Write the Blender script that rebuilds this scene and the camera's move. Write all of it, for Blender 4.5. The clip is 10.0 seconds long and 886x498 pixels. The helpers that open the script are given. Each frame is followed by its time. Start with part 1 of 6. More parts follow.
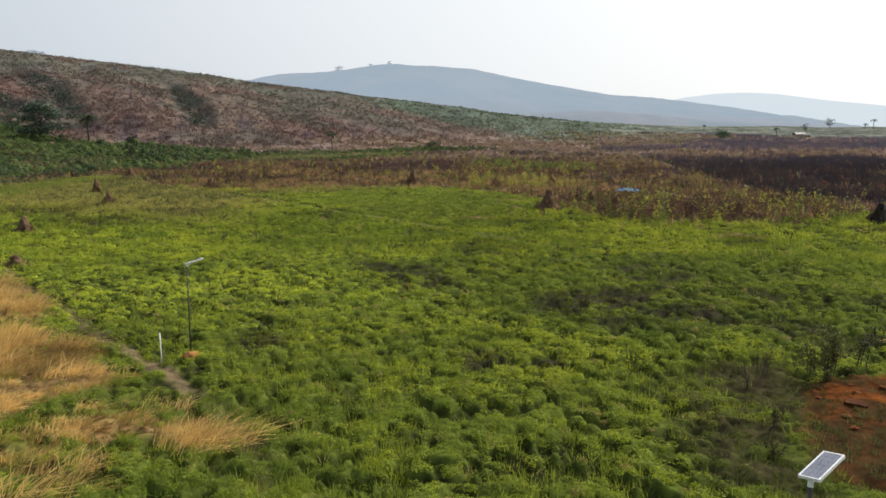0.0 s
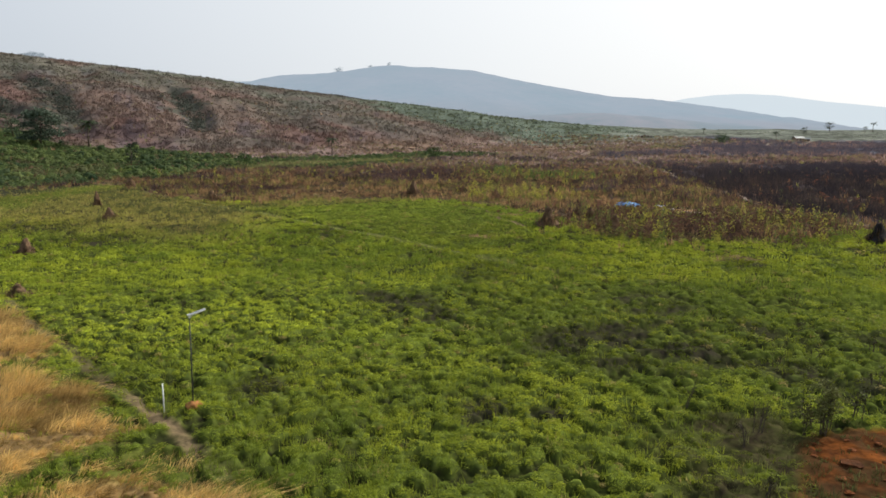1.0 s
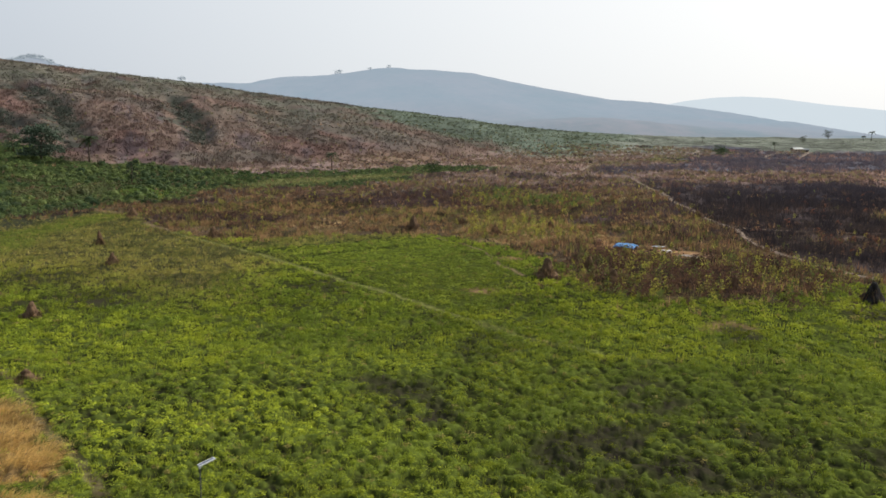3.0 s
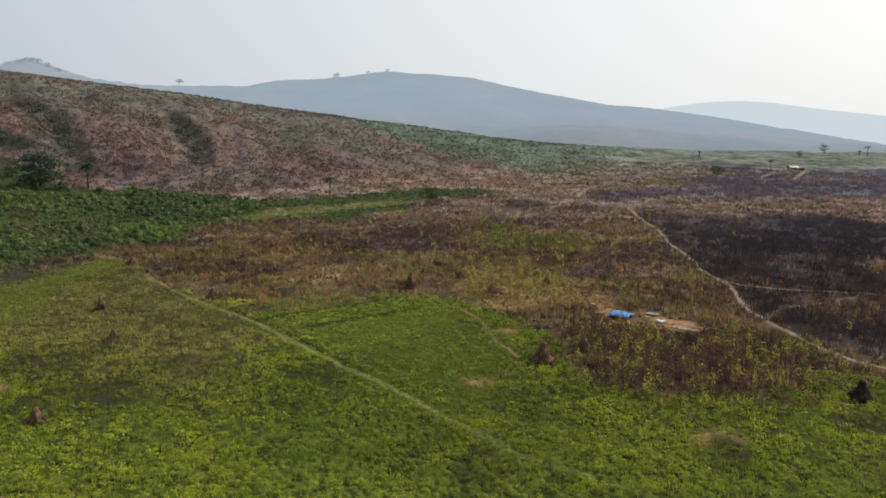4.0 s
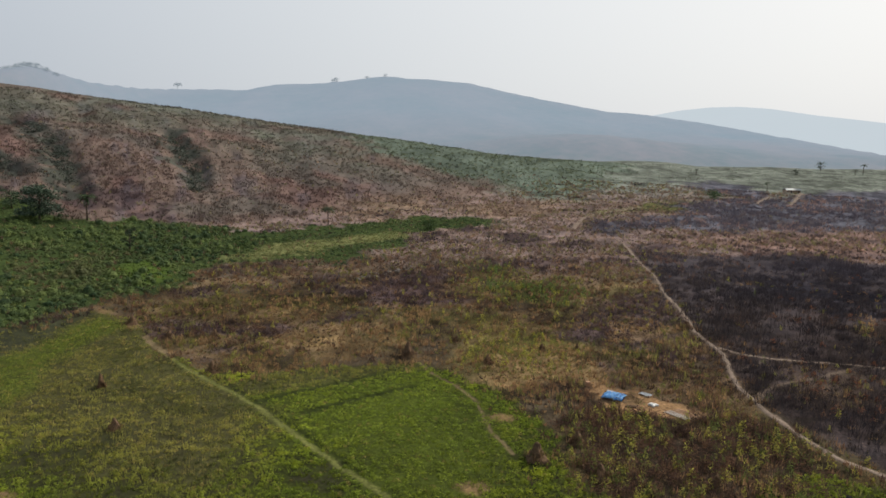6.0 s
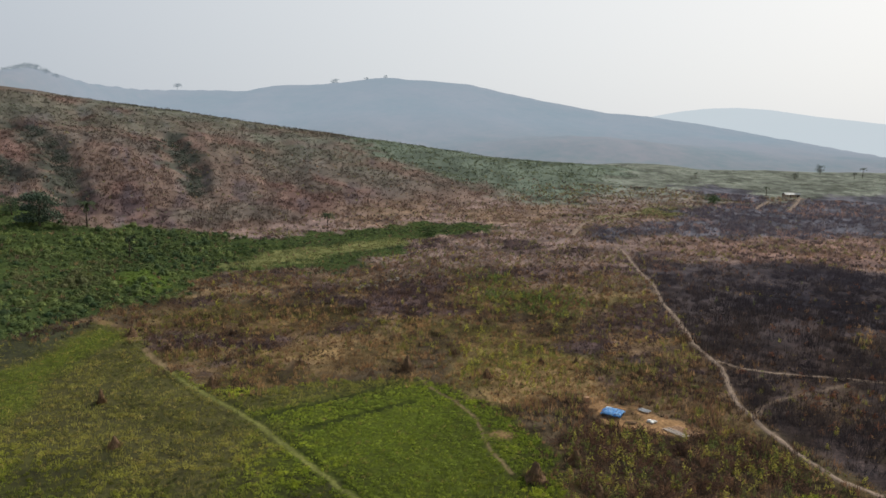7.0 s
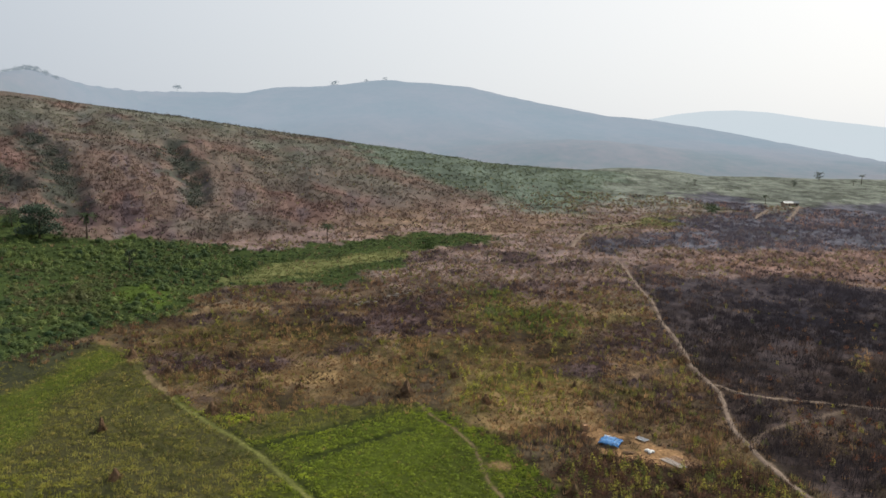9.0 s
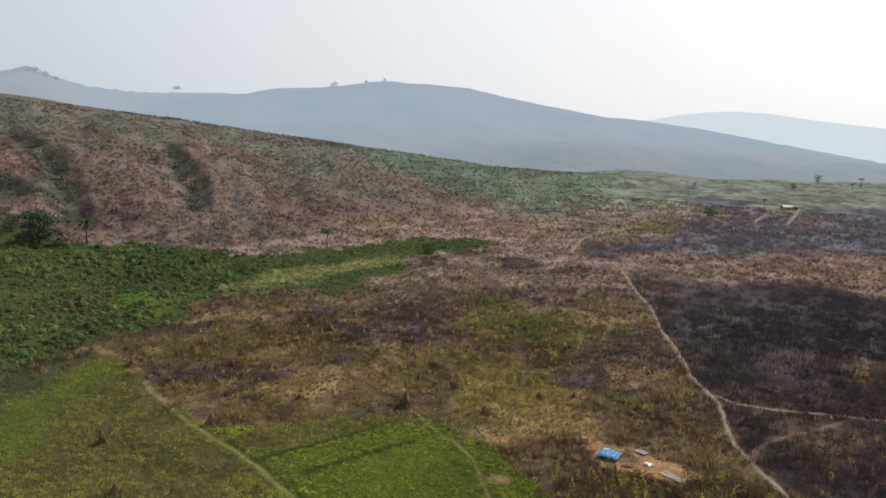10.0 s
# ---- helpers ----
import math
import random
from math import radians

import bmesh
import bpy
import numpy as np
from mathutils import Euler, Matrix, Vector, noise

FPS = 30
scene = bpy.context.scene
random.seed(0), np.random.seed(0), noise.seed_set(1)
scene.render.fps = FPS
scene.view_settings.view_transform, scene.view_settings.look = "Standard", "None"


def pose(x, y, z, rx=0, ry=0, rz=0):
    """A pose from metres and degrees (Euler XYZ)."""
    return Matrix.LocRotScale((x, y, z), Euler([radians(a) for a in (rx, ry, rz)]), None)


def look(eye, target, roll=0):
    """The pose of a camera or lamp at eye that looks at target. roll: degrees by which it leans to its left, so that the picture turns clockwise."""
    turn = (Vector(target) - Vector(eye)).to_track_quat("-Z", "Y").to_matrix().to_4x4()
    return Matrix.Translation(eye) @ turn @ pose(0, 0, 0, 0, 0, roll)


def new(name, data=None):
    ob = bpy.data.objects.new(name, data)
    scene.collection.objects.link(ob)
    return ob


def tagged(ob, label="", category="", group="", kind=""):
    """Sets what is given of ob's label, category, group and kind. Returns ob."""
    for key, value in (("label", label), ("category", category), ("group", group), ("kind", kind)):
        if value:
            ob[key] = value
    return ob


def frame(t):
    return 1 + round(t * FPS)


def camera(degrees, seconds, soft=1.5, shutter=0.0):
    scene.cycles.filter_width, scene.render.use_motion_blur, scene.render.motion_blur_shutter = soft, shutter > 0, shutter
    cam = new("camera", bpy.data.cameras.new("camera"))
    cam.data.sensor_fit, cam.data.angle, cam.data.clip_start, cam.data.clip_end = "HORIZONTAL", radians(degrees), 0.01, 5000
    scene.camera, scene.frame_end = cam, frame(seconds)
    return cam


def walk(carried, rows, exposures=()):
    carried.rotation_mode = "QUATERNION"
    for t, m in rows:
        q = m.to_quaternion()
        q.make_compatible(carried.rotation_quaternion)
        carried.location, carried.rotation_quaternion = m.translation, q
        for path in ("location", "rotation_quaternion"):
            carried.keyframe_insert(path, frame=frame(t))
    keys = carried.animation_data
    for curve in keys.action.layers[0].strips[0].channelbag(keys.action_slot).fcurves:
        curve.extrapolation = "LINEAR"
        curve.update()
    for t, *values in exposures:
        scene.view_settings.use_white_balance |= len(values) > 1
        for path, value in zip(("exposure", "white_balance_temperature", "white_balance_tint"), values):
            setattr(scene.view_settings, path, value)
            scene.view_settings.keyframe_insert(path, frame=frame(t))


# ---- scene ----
cam = camera(62.8, 10.0, 1.6)
METRES, EYE, TILT, LEAN, TURN = 54.0, 10.4, -7.2, 0.0, 0.0
ROWS = [
    (0.0, 0.0, 0.0, 0.0, 0.0, 0.0, -0.0),
    (0.5, -0.0003, -0.0033, 0.0237, -0.01, 0.03, -0.02),
    (1.0, -0.0004, -0.0065, 0.0484, -0.02, 0.03, -0.03),
    (1.5, -0.0001, -0.0096, 0.0738, -0.03, 0.02, -0.05),
    (2.0, -0.0005, -0.0123, 0.0997, -0.04, 0.04, -0.08),
    (3.5, -0.0058, -0.0434, 0.3028, -0.19, -0.07, -0.31),
    (4.0, -0.0058, -0.0621, 0.4536, -0.31, -0.11, -0.46),
    (4.5, -0.0071, -0.0811, 0.6088, -0.41, -0.14, -0.64),
    (5.0, -0.0076, -0.0937, 0.7148, -0.48, -0.17, -0.77),
    (5.5, -0.0077, -0.0972, 0.743, -0.5, -0.18, -0.8),
    (7.0, -0.0075, -0.1061, 0.8285, -0.54, -0.2, -0.87),
    (7.5, -0.0079, -0.1094, 0.8567, -0.55, -0.2, -0.89),
    (8.0, -0.0084, -0.1127, 0.885, -0.56, -0.21, -0.93),
    (8.5, -0.0091, -0.116, 0.9131, -0.58, -0.19, -0.97),
    (9.0, -0.0095, -0.1197, 0.9411, -0.59, -0.2, -1.01),
    (9.5, -0.0102, -0.1228, 0.9696, -0.6, -0.21, -1.04),
    (10.0, -0.0113, -0.1259, 0.9917, -0.63, -0.19, -1.06),
]
walk(cam, [(t, pose(0, 0, EYE, TILT, LEAN, TURN) @ pose(METRES * x, METRES * y, METRES * z, 90 + pitch, roll, yaw)) for t, x, y, z, yaw, pitch, roll in ROWS],
     [(0, 0.25), (2, 0.22), (3.5, 0.15), (4.5, 0.03), (5.5, -0.01), (7.5, -0.01), (10, 0.18)])

# ---------- sky, sun ----------
SUN_AZ, SUN_EL = radians(54), radians(40)   # right of straight ahead; hazy afternoon
SUN_DIR = Vector((math.sin(SUN_AZ) * math.cos(SUN_EL), math.cos(SUN_AZ) * math.cos(SUN_EL), math.sin(SUN_EL)))
world = bpy.data.worlds.new("hazy_sky")
scene.world = world
world.use_nodes = True
wn, wl = world.node_tree.nodes, world.node_tree.links
wn.clear()
w_out, w_bg = wn.new("ShaderNodeOutputWorld"), wn.new("ShaderNodeBackground")
w_sky = wn.new("ShaderNodeTexSky")
w_sky.sky_type, w_sky.sun_disc = "NISHITA", False
w_sky.sun_elevation, w_sky.sun_rotation = SUN_EL, SUN_AZ
w_sky.dust_density, w_sky.air_density, w_sky.ozone_density = 6.0, 1.2, 1.5
w_dim = wn.new("ShaderNodeVectorMath")
w_dim.operation = "SCALE"
w_dim.inputs["Scale"].default_value = 0.085
w_co, w_dot, w_ramp = wn.new("ShaderNodeTexCoord"), wn.new("ShaderNodeVectorMath"), wn.new("ShaderNodeValToRGB")
w_dot.operation = "DOT_PRODUCT"
w_dot.inputs[1].default_value = SUN_DIR
w_ramp.color_ramp.elements[0].position, w_ramp.color_ramp.elements[0].color = 0.12, (0.565, 0.615, 0.680, 1)
w_ramp.color_ramp.elements[1].position, w_ramp.color_ramp.elements[1].color = 0.88, (1.00, 1.005, 1.00, 1)
w_mid = w_ramp.color_ramp.elements.new(0.48)
w_mid.color = (0.77, 0.803, 0.836, 1)
w_mix = wn.new("ShaderNodeMix")
w_mix.data_type = "RGBA"
w_mix.inputs["Factor"].default_value = 0.85
wl.new(w_sky.outputs[0], w_dim.inputs[0])
wl.new(w_co.outputs["Generated"], w_dot.inputs[0])
wl.new(w_dot.outputs["Value"], w_ramp.inputs[0])
wl.new(w_dim.outputs[0], w_mix.inputs["A"])
wl.new(w_ramp.outputs[0], w_mix.inputs["B"])
# thick pale haze low down, deeper blue overhead
w_sep, w_up, w_top = wn.new("ShaderNodeSeparateXYZ"), wn.new("ShaderNodeMapRange"), wn.new("ShaderNodeMix")
w_up.inputs["From Min"].default_value, w_up.inputs["From Max"].default_value = 0.22, 1.0
w_up.inputs["To Max"].default_value = 0.75
w_top.data_type = "RGBA"
w_top.inputs["B"].default_value = (0.30, 0.40, 0.56, 1)
wl.new(w_co.outputs["Generated"], w_sep.inputs[0])
wl.new(w_sep.outputs["Z"], w_up.inputs["Value"])
wl.new(w_up.outputs["Result"], w_top.inputs["Factor"])
wl.new(w_mix.outputs["Result"], w_top.inputs["A"])
wl.new(w_top.outputs["Result"], w_bg.inputs["Color"])
wl.new(w_bg.outputs[0], w_out.inputs["Surface"])
sun_data = bpy.data.lights.new("sun", "SUN")
sun_data.energy, sun_data.angle, sun_data.color = 5.0, radians(1.0), (1.0, 0.945, 0.86)
sun = new("sun", sun_data)
sun.matrix_world = look(SUN_DIR * 300, (0, 0, 0))

# ---------- shape of the land ----------


def smooth(a, b, v):
    u = np.clip((np.asarray(v, float) - a) / (b - a), 0, 1)
    return u * u * (3 - 2 * u)


def rnd(ix, iy, seed):
    h = np.sin(ix * 127.1 + iy * 311.7 + seed * 74.7) * 43758.5453
    return h - np.floor(h)


def value_noise(x, y, size, seed=0):
    x, y = np.asarray(x, float) / size, np.asarray(y, float) / size
    ix, iy = np.floor(x), np.floor(y)
    fx, fy = x - ix, y - iy
    fx, fy = fx * fx * (3 - 2 * fx), fy * fy * (3 - 2 * fy)
    a = rnd(ix, iy, seed) * (1 - fx) + rnd(ix + 1, iy, seed) * fx
    b = rnd(ix, iy + 1, seed) * (1 - fx) + rnd(ix + 1, iy + 1, seed) * fx
    return a * (1 - fy) + b * fy


def cloudy(x, y, size, seed=0):
    return 0.55 * value_noise(x, y, size, seed) + 0.3 * value_noise(x, y, size * 0.43, seed + 5) + 0.15 * value_noise(x, y, size * 0.19, seed + 9)


# ---------- what grows where, in plan ----------


def inside(x, y, poly, soft):
    """1 inside the outline, 0 outside, with an edge that fades over soft metres."""
    p = np.array(poly, float)
    q = np.roll(p, -1, axis=0)
    best, odd = np.full(x.shape, 1e18), np.zeros(x.shape, bool)
    for (x0, y0), (x1, y1) in zip(p, q):
        ex, ey = x1 - x0, y1 - y0
        t = np.clip(((x - x0) * ex + (y - y0) * ey) / (ex * ex + ey * ey + 1e-9), 0, 1)
        best = np.minimum(best, (x - x0 - t * ex) ** 2 + (y - y0 - t * ey) ** 2)
        if y1 != y0:
            odd ^= ((y0 > y) != (y1 > y)) & (x < ex * (y - y0) / (y1 - y0) + x0)
    d = np.sqrt(best) * np.where(odd, 1, -1)
    return smooth(-soft, soft, d)


def beside(x, y, line, half, soft):
    """1 on a line of that half width, fading over soft metres."""
    best = np.full(x.shape, 1e18)
    for (x0, y0), (x1, y1) in zip(line[:-1], line[1:]):
        ex, ey = x1 - x0, y1 - y0
        t = np.clip(((x - x0) * ex + (y - y0) * ey) / (ex * ex + ey * ey + 1e-9), 0, 1)
        best = np.minimum(best, (x - x0 - t * ex) ** 2 + (y - y0 - t * ey) ** 2)
    return smooth(half + soft, half, np.sqrt(best))


FIELD_EDGE = [(-400, 150), (-130, 168), (-108, 190), (-96, 212), (-84, 196), (-70, 176), (-50, 156), (-40, 154), (-22, 160), (-5, 166), (8, 155), (13.5, 147), (14.5, 136), (19, 129), (23, 122),
              (20, 112), (24, 102), (32, 97), (43, 101), (54, 107), (62, 112), (70, 103), (84, 92), (110, 76), (400, 60)]
LUSH = [(-600, 420), (-300, 395), (-215, 372), (-195, 368), (-177, 350), (-142, 355), (-100, 361), (-63, 380), (-23, 412), (32, 419), (41, 407), (-16, 358),
        (-13, 324), (-38, 284), (-76, 282), (-89, 267), (-86, 240), (-96, 229), (-103, 219), (-109, 208), (-117, 190), (-160, 182), (-600, 170)]
SWAMP = [(-160, 180), (-117, 190), (-111, 199), (-106, 209), (-99, 206), (-100, 193), (-102, 179), (-104, 163), (-160, 150)]
LUSH_LIGHT = [(-89, 296), (-74, 322), (-47, 345), (-17, 372), (-13, 356), (-33, 326), (-55, 305), (-76, 287)]
FAR_BAND = [(90, 440), (110, 470), (150, 505), (178, 515), (186, 500), (150, 470), (112, 448)]
MEADOW = [(-36, 140), (-19, 152), (-4, 160), (3, 153), (10, 147), (11, 132), (12, 120), (6, 92), (-6, 102), (-25, 124)]
WET_STRIP = [(-140, 120), (-102, 158), (-101, 176), (-98, 190), (-94, 203), (-87, 195), (-89, 176), (-86, 152), (-83, 141), (-80, 128), (-90, 105)]
BLACK = [(118, 296), (157, 306), (190, 298), (240, 290), (240, 230), (135, 208), (116, 212), (105, 240)]
STREAM_EDGE = [(-101, 213), (-94, 218), (-86, 227), (-83, 241), (-74, 253), (-64, 266)]
BURNT = [(89, 341), (97, 316), (106, 311), (141, 319), (188, 300), (420, 270), (420, 60), (90, 88), (76, 104), (67, 125), (67, 155), (73, 180), (74, 207), (79, 247), (85, 294)]
BURNT_FAR = [(174, 505), (209, 508), (264, 540), (308, 575), (371, 600), (700, 640), (620, 400), (250, 397), (190, 383), (133, 394), (91, 374), (90, 398), (145, 431)]
BURNT_TOP = [(205, 640), (247, 650), (270, 600), (251, 560), (224, 532), (211, 590)]
RUST = [(110, 352), (184, 385), (300, 390), (300, 330), (205, 318), (144, 322)]
HILL_GREEN = [(-110, 760), (-75, 650), (-10, 600), (40, 580), (60, 524), (92, 505), (133, 590), (160, 690), (200, 760), (190, 900)]
FOOT_GOLD = [(-62, 425), (-28, 500), (10, 486), (73, 520), (120, 500), (64, 432), (9, 425), (-46, 400)]
YELLOW_SHRUB = [(3, 190), (13, 203), (22, 192), (34, 178), (28, 158), (10, 162), (2, 175)]
GREEN_SHRUB = [(6, 278), (22, 288), (29, 262), (56, 249), (54, 229), (34, 220), (18, 226), (11, 247)]
MAUVE_GRASS = [(37, 205), (48, 224), (60, 229), (68, 207), (62, 187), (43, 182)]
DRIER_BANK = [(-170, 300), (-136, 292), (-124, 262), (-118, 236), (-128, 222), (-160, 250)]
BRIGHT_LUSH = [(-124, 268), (-112, 280), (-92, 268), (-101, 245), (-112, 250)]
DARK_GRASS = [(-40, 232), (-25, 263), (-2, 278), (8, 253), (7, 218), (-22, 212)]
GOLD = [(-50, 176), (-37, 187), (-24, 186), (-8, 176), (-8, 166), (-28, 163), (-45, 165)]
GOLD_EAST = [(13, 172), (33, 178), (34, 156), (20, 143), (13, 153)]
CAMP = [(31.5, 150), (34, 152.5), (39, 148), (43, 147.5), (46, 142), (52.5, 136), (50, 131.5), (43.5, 133.5), (38.5, 136), (33, 139.5), (33, 145)]
STRAW = [(-110, 78), (-56, 68), (-37, 59.3), (-32.9, 55.4), (-28.4, 50), (-25.7, 46.5), (-24.8, 44.7), (-28, 44), (-50, 45), (-110, 52)]
STRAW_NEAR = [(-50, 43.5), (-26.5, 42), (-21.8, 40.5), (-18.9, 38.8), (-17.6, 36), (-14.4, 33.4), (-14.9, 32.0), (-17.0, 30.2), (-17.4, 28.2), (-19, 26), (-28, 23), (-50, 30)]
STRAW_TUFT = [(-14.6, 27.4), (-12.2, 28.9), (-8.6, 27.4), (-7.0, 26.0), (-8.4, 24.8), (-11.4, 26.6), (-14.0, 26.0)]
RED_SOIL = [(16.0, 31.9), (17.6, 33.0), (21.5, 33.8), (27, 34), (28, 26), (19, 19), (13, 23), (14.0, 26.6), (15.2, 29.3)]
ASH = [(11, 35), (16, 35.5), (16.3, 31), (14, 25), (12, 20), (9, 23), (11.5, 28)]
ROUGH = [(-6, 62), (4, 70), (24, 68), (42, 64), (44, 48), (28, 40), (8, 44), (-2, 52)]
ROUGH_FAR = [(-30, 80), (-27, 117), (-20, 114), (4, 86), (13, 73), (-5, 70), (-20, 72)]
GULLIES = [[(-325, 560), (-280, 526), (-246, 480), (-219, 432), (-199, 390)], [(-216, 588), (-183, 528), (-161, 487), (-147, 442)], [(-290, 455), (-240, 422)]]
FIELD_PATH = [(-104, 222), (-84, 199), (-70, 175), (-56, 158), (-45, 147), (-36, 138), (-25, 123.5), (-16, 112), (-6, 100), (4, 86), (11, 78), (18, 73), (23, 69)]
NEAR_PATH = [(-58, 82), (-40, 65), (-32, 55), (-25, 47.6), (-19.5, 40.7), (-13.9, 34.9), (-11.4, 31.6), (-8.4, 27.6), (-6, 23), (-4, 15), (-3, 0)]
CAMP_PATH = [(-4, 165), (-1, 157), (4, 150), (8, 141), (10, 126), (13, 117)]
ROAD = [(88, 352), (87, 326), (83.5, 299), (82, 270), (77, 243), (75, 221), (73, 207), (70.5, 194), (71, 184), (71, 174), (68, 163), (65, 151), (65, 138), (66, 126), (68, 116), (73, 108), (84, 96), (110, 78)]
ROAD_EAST = [(72, 180), (76, 173.5), (84, 170), (93, 168), (107, 164), (150, 156), (210, 148)]
SHORT_CUTS = [[(66.5, 144), (70, 149), (79, 155), (90, 160), (99, 165)], [(70, 162), (80, 170)]]
FAR_TRACKS = [[(72, 383), (77, 400), (86, 425), (106, 453), (136, 484)], [(185, 536), (198, 564), (208, 574)], [(221, 501), (247, 541)], [(239, 491), (267, 538), (294, 585)], [(258, 558), (288, 569)]]
BRUSH = [(20, 104), (24, 116), (24, 130), (34, 138), (46, 132), (56, 134), (62, 122), (66, 108), (60, 94), (44, 99), (30, 98)]
DULL = [(-46, 148), (-41, 157), (-22, 163), (-4, 169), (-2, 160), (-18, 152.5), (-36, 139.5)]
DITCHES = [[(-36, 139), (-28, 145), (-18, 152), (-9, 160)], [(-25, 134), (-15, 142), (-5, 149)]]
DARK_SPOTS = [(1.4, 34.9, 1.8), (-10.6, 41.3, 2.2), (5.8, 34.9, 1.6), (13, 50, 6), (-2, 57, 3.5), (-18, 106, 5), (33, 83, 3), (-62, 118, 8), (-48, 96, 7), (19, 61, 4.5), (20.5, 43, 3), (13.8, 32.6, 1.6), (-17.8, 42.1, 1.3), (16.9, 46.6, 2.6), (8.7, 50.8, 3.2), (-3, 62, 4), (23.4, 52, 2.6), (30.4, 50.4, 2.4), (24.8, 40.8, 1.6), (32, 80, 4), (56, 91, 4), (6, 77, 5), (50, 78, 4)]


def clump(x, y):
    """1 on the grassy hummocks of the wet field, 0 in the gaps between them."""
    n = 0.55 * value_noise(x + 0.5 * value_noise(x, y, 1.0, 12), y, 0.62, 11) + 0.45 * value_noise(x, y + 0.4 * value_noise(x, y, 0.7, 15), 0.36, 13)
    return smooth(0.36, 0.62, n)


def height(x, y):
    x, y = np.asarray(x, float), np.asarray(y, float)
    d = np.clip(y - 40, 0, 760)
    z = 0.026 * d + 0.000042 * d * d
    # the long hill that climbs away to the left
    s = -0.75 * (x + 60) + 0.66 * (y - 420)
    rise = 0.17 * 14 * np.logaddexp(0, s / 14)
    rise = np.where(rise > 95, 95 + 40 * np.tanh((rise - 95) / 40), rise)
    z = z + rise * smooth(120, 330, y)
    # past the crest the land drops into the next valley
    z = z - 68 * smooth(668, 1040, y) * smooth(330, 0, x) - 12 * smooth(780, 1000, y)
    # ribs, gullies and lumps of the slopes
    slope = smooth(0, 60, s) * smooth(330, 420, y) * smooth(720, 620, y)
    across = 480 * x / np.clip(y, 60, None)
    z = z + (cloudy(across, y * 0.2, 26, 8) - 0.5) * 9.0 * slope * smooth(40, -120, x)
    for line in GULLIES:
        z = z - 4.0 * beside(x, y, line, 2, 13)
    r = np.hypot(x, y)
    z = z + (cloudy(x, y, 60, 3) - 0.5) * 5.0 * smooth(330, 480, y) * smooth(900, 700, y)
    rough = smooth(6, 16, np.hypot(x - 42, y - 142))      # the camp lies on trodden, level ground
    z = z + (cloudy(x, y, 14, 4) - 0.5) * 0.9 * smooth(90, 240, r) * smooth(900, 600, r) * rough
    z = z + (cloudy(x, y, 3.2, 6) - 0.5) * 0.45 * smooth(260, 90, r) * smooth(4, 12, r) * rough
    z = z + (0.40 * clump(x, y) - 0.20) * smooth(110, 60, r) * smooth(6, 14, r) * (1 - 0.8 * inside(x, y, RED_SOIL, 0.6)) * (1 - 0.6 * inside(x, y, ASH, 1.0)) * (1 - 0.6 * beside(x, y, NEAR_PATH, 0.2, 0.5)) * (1 - 0.75 * np.maximum(inside(x, y, STRAW_NEAR, 1.0), inside(x, y, STRAW_TUFT, 0.8)))
    return z


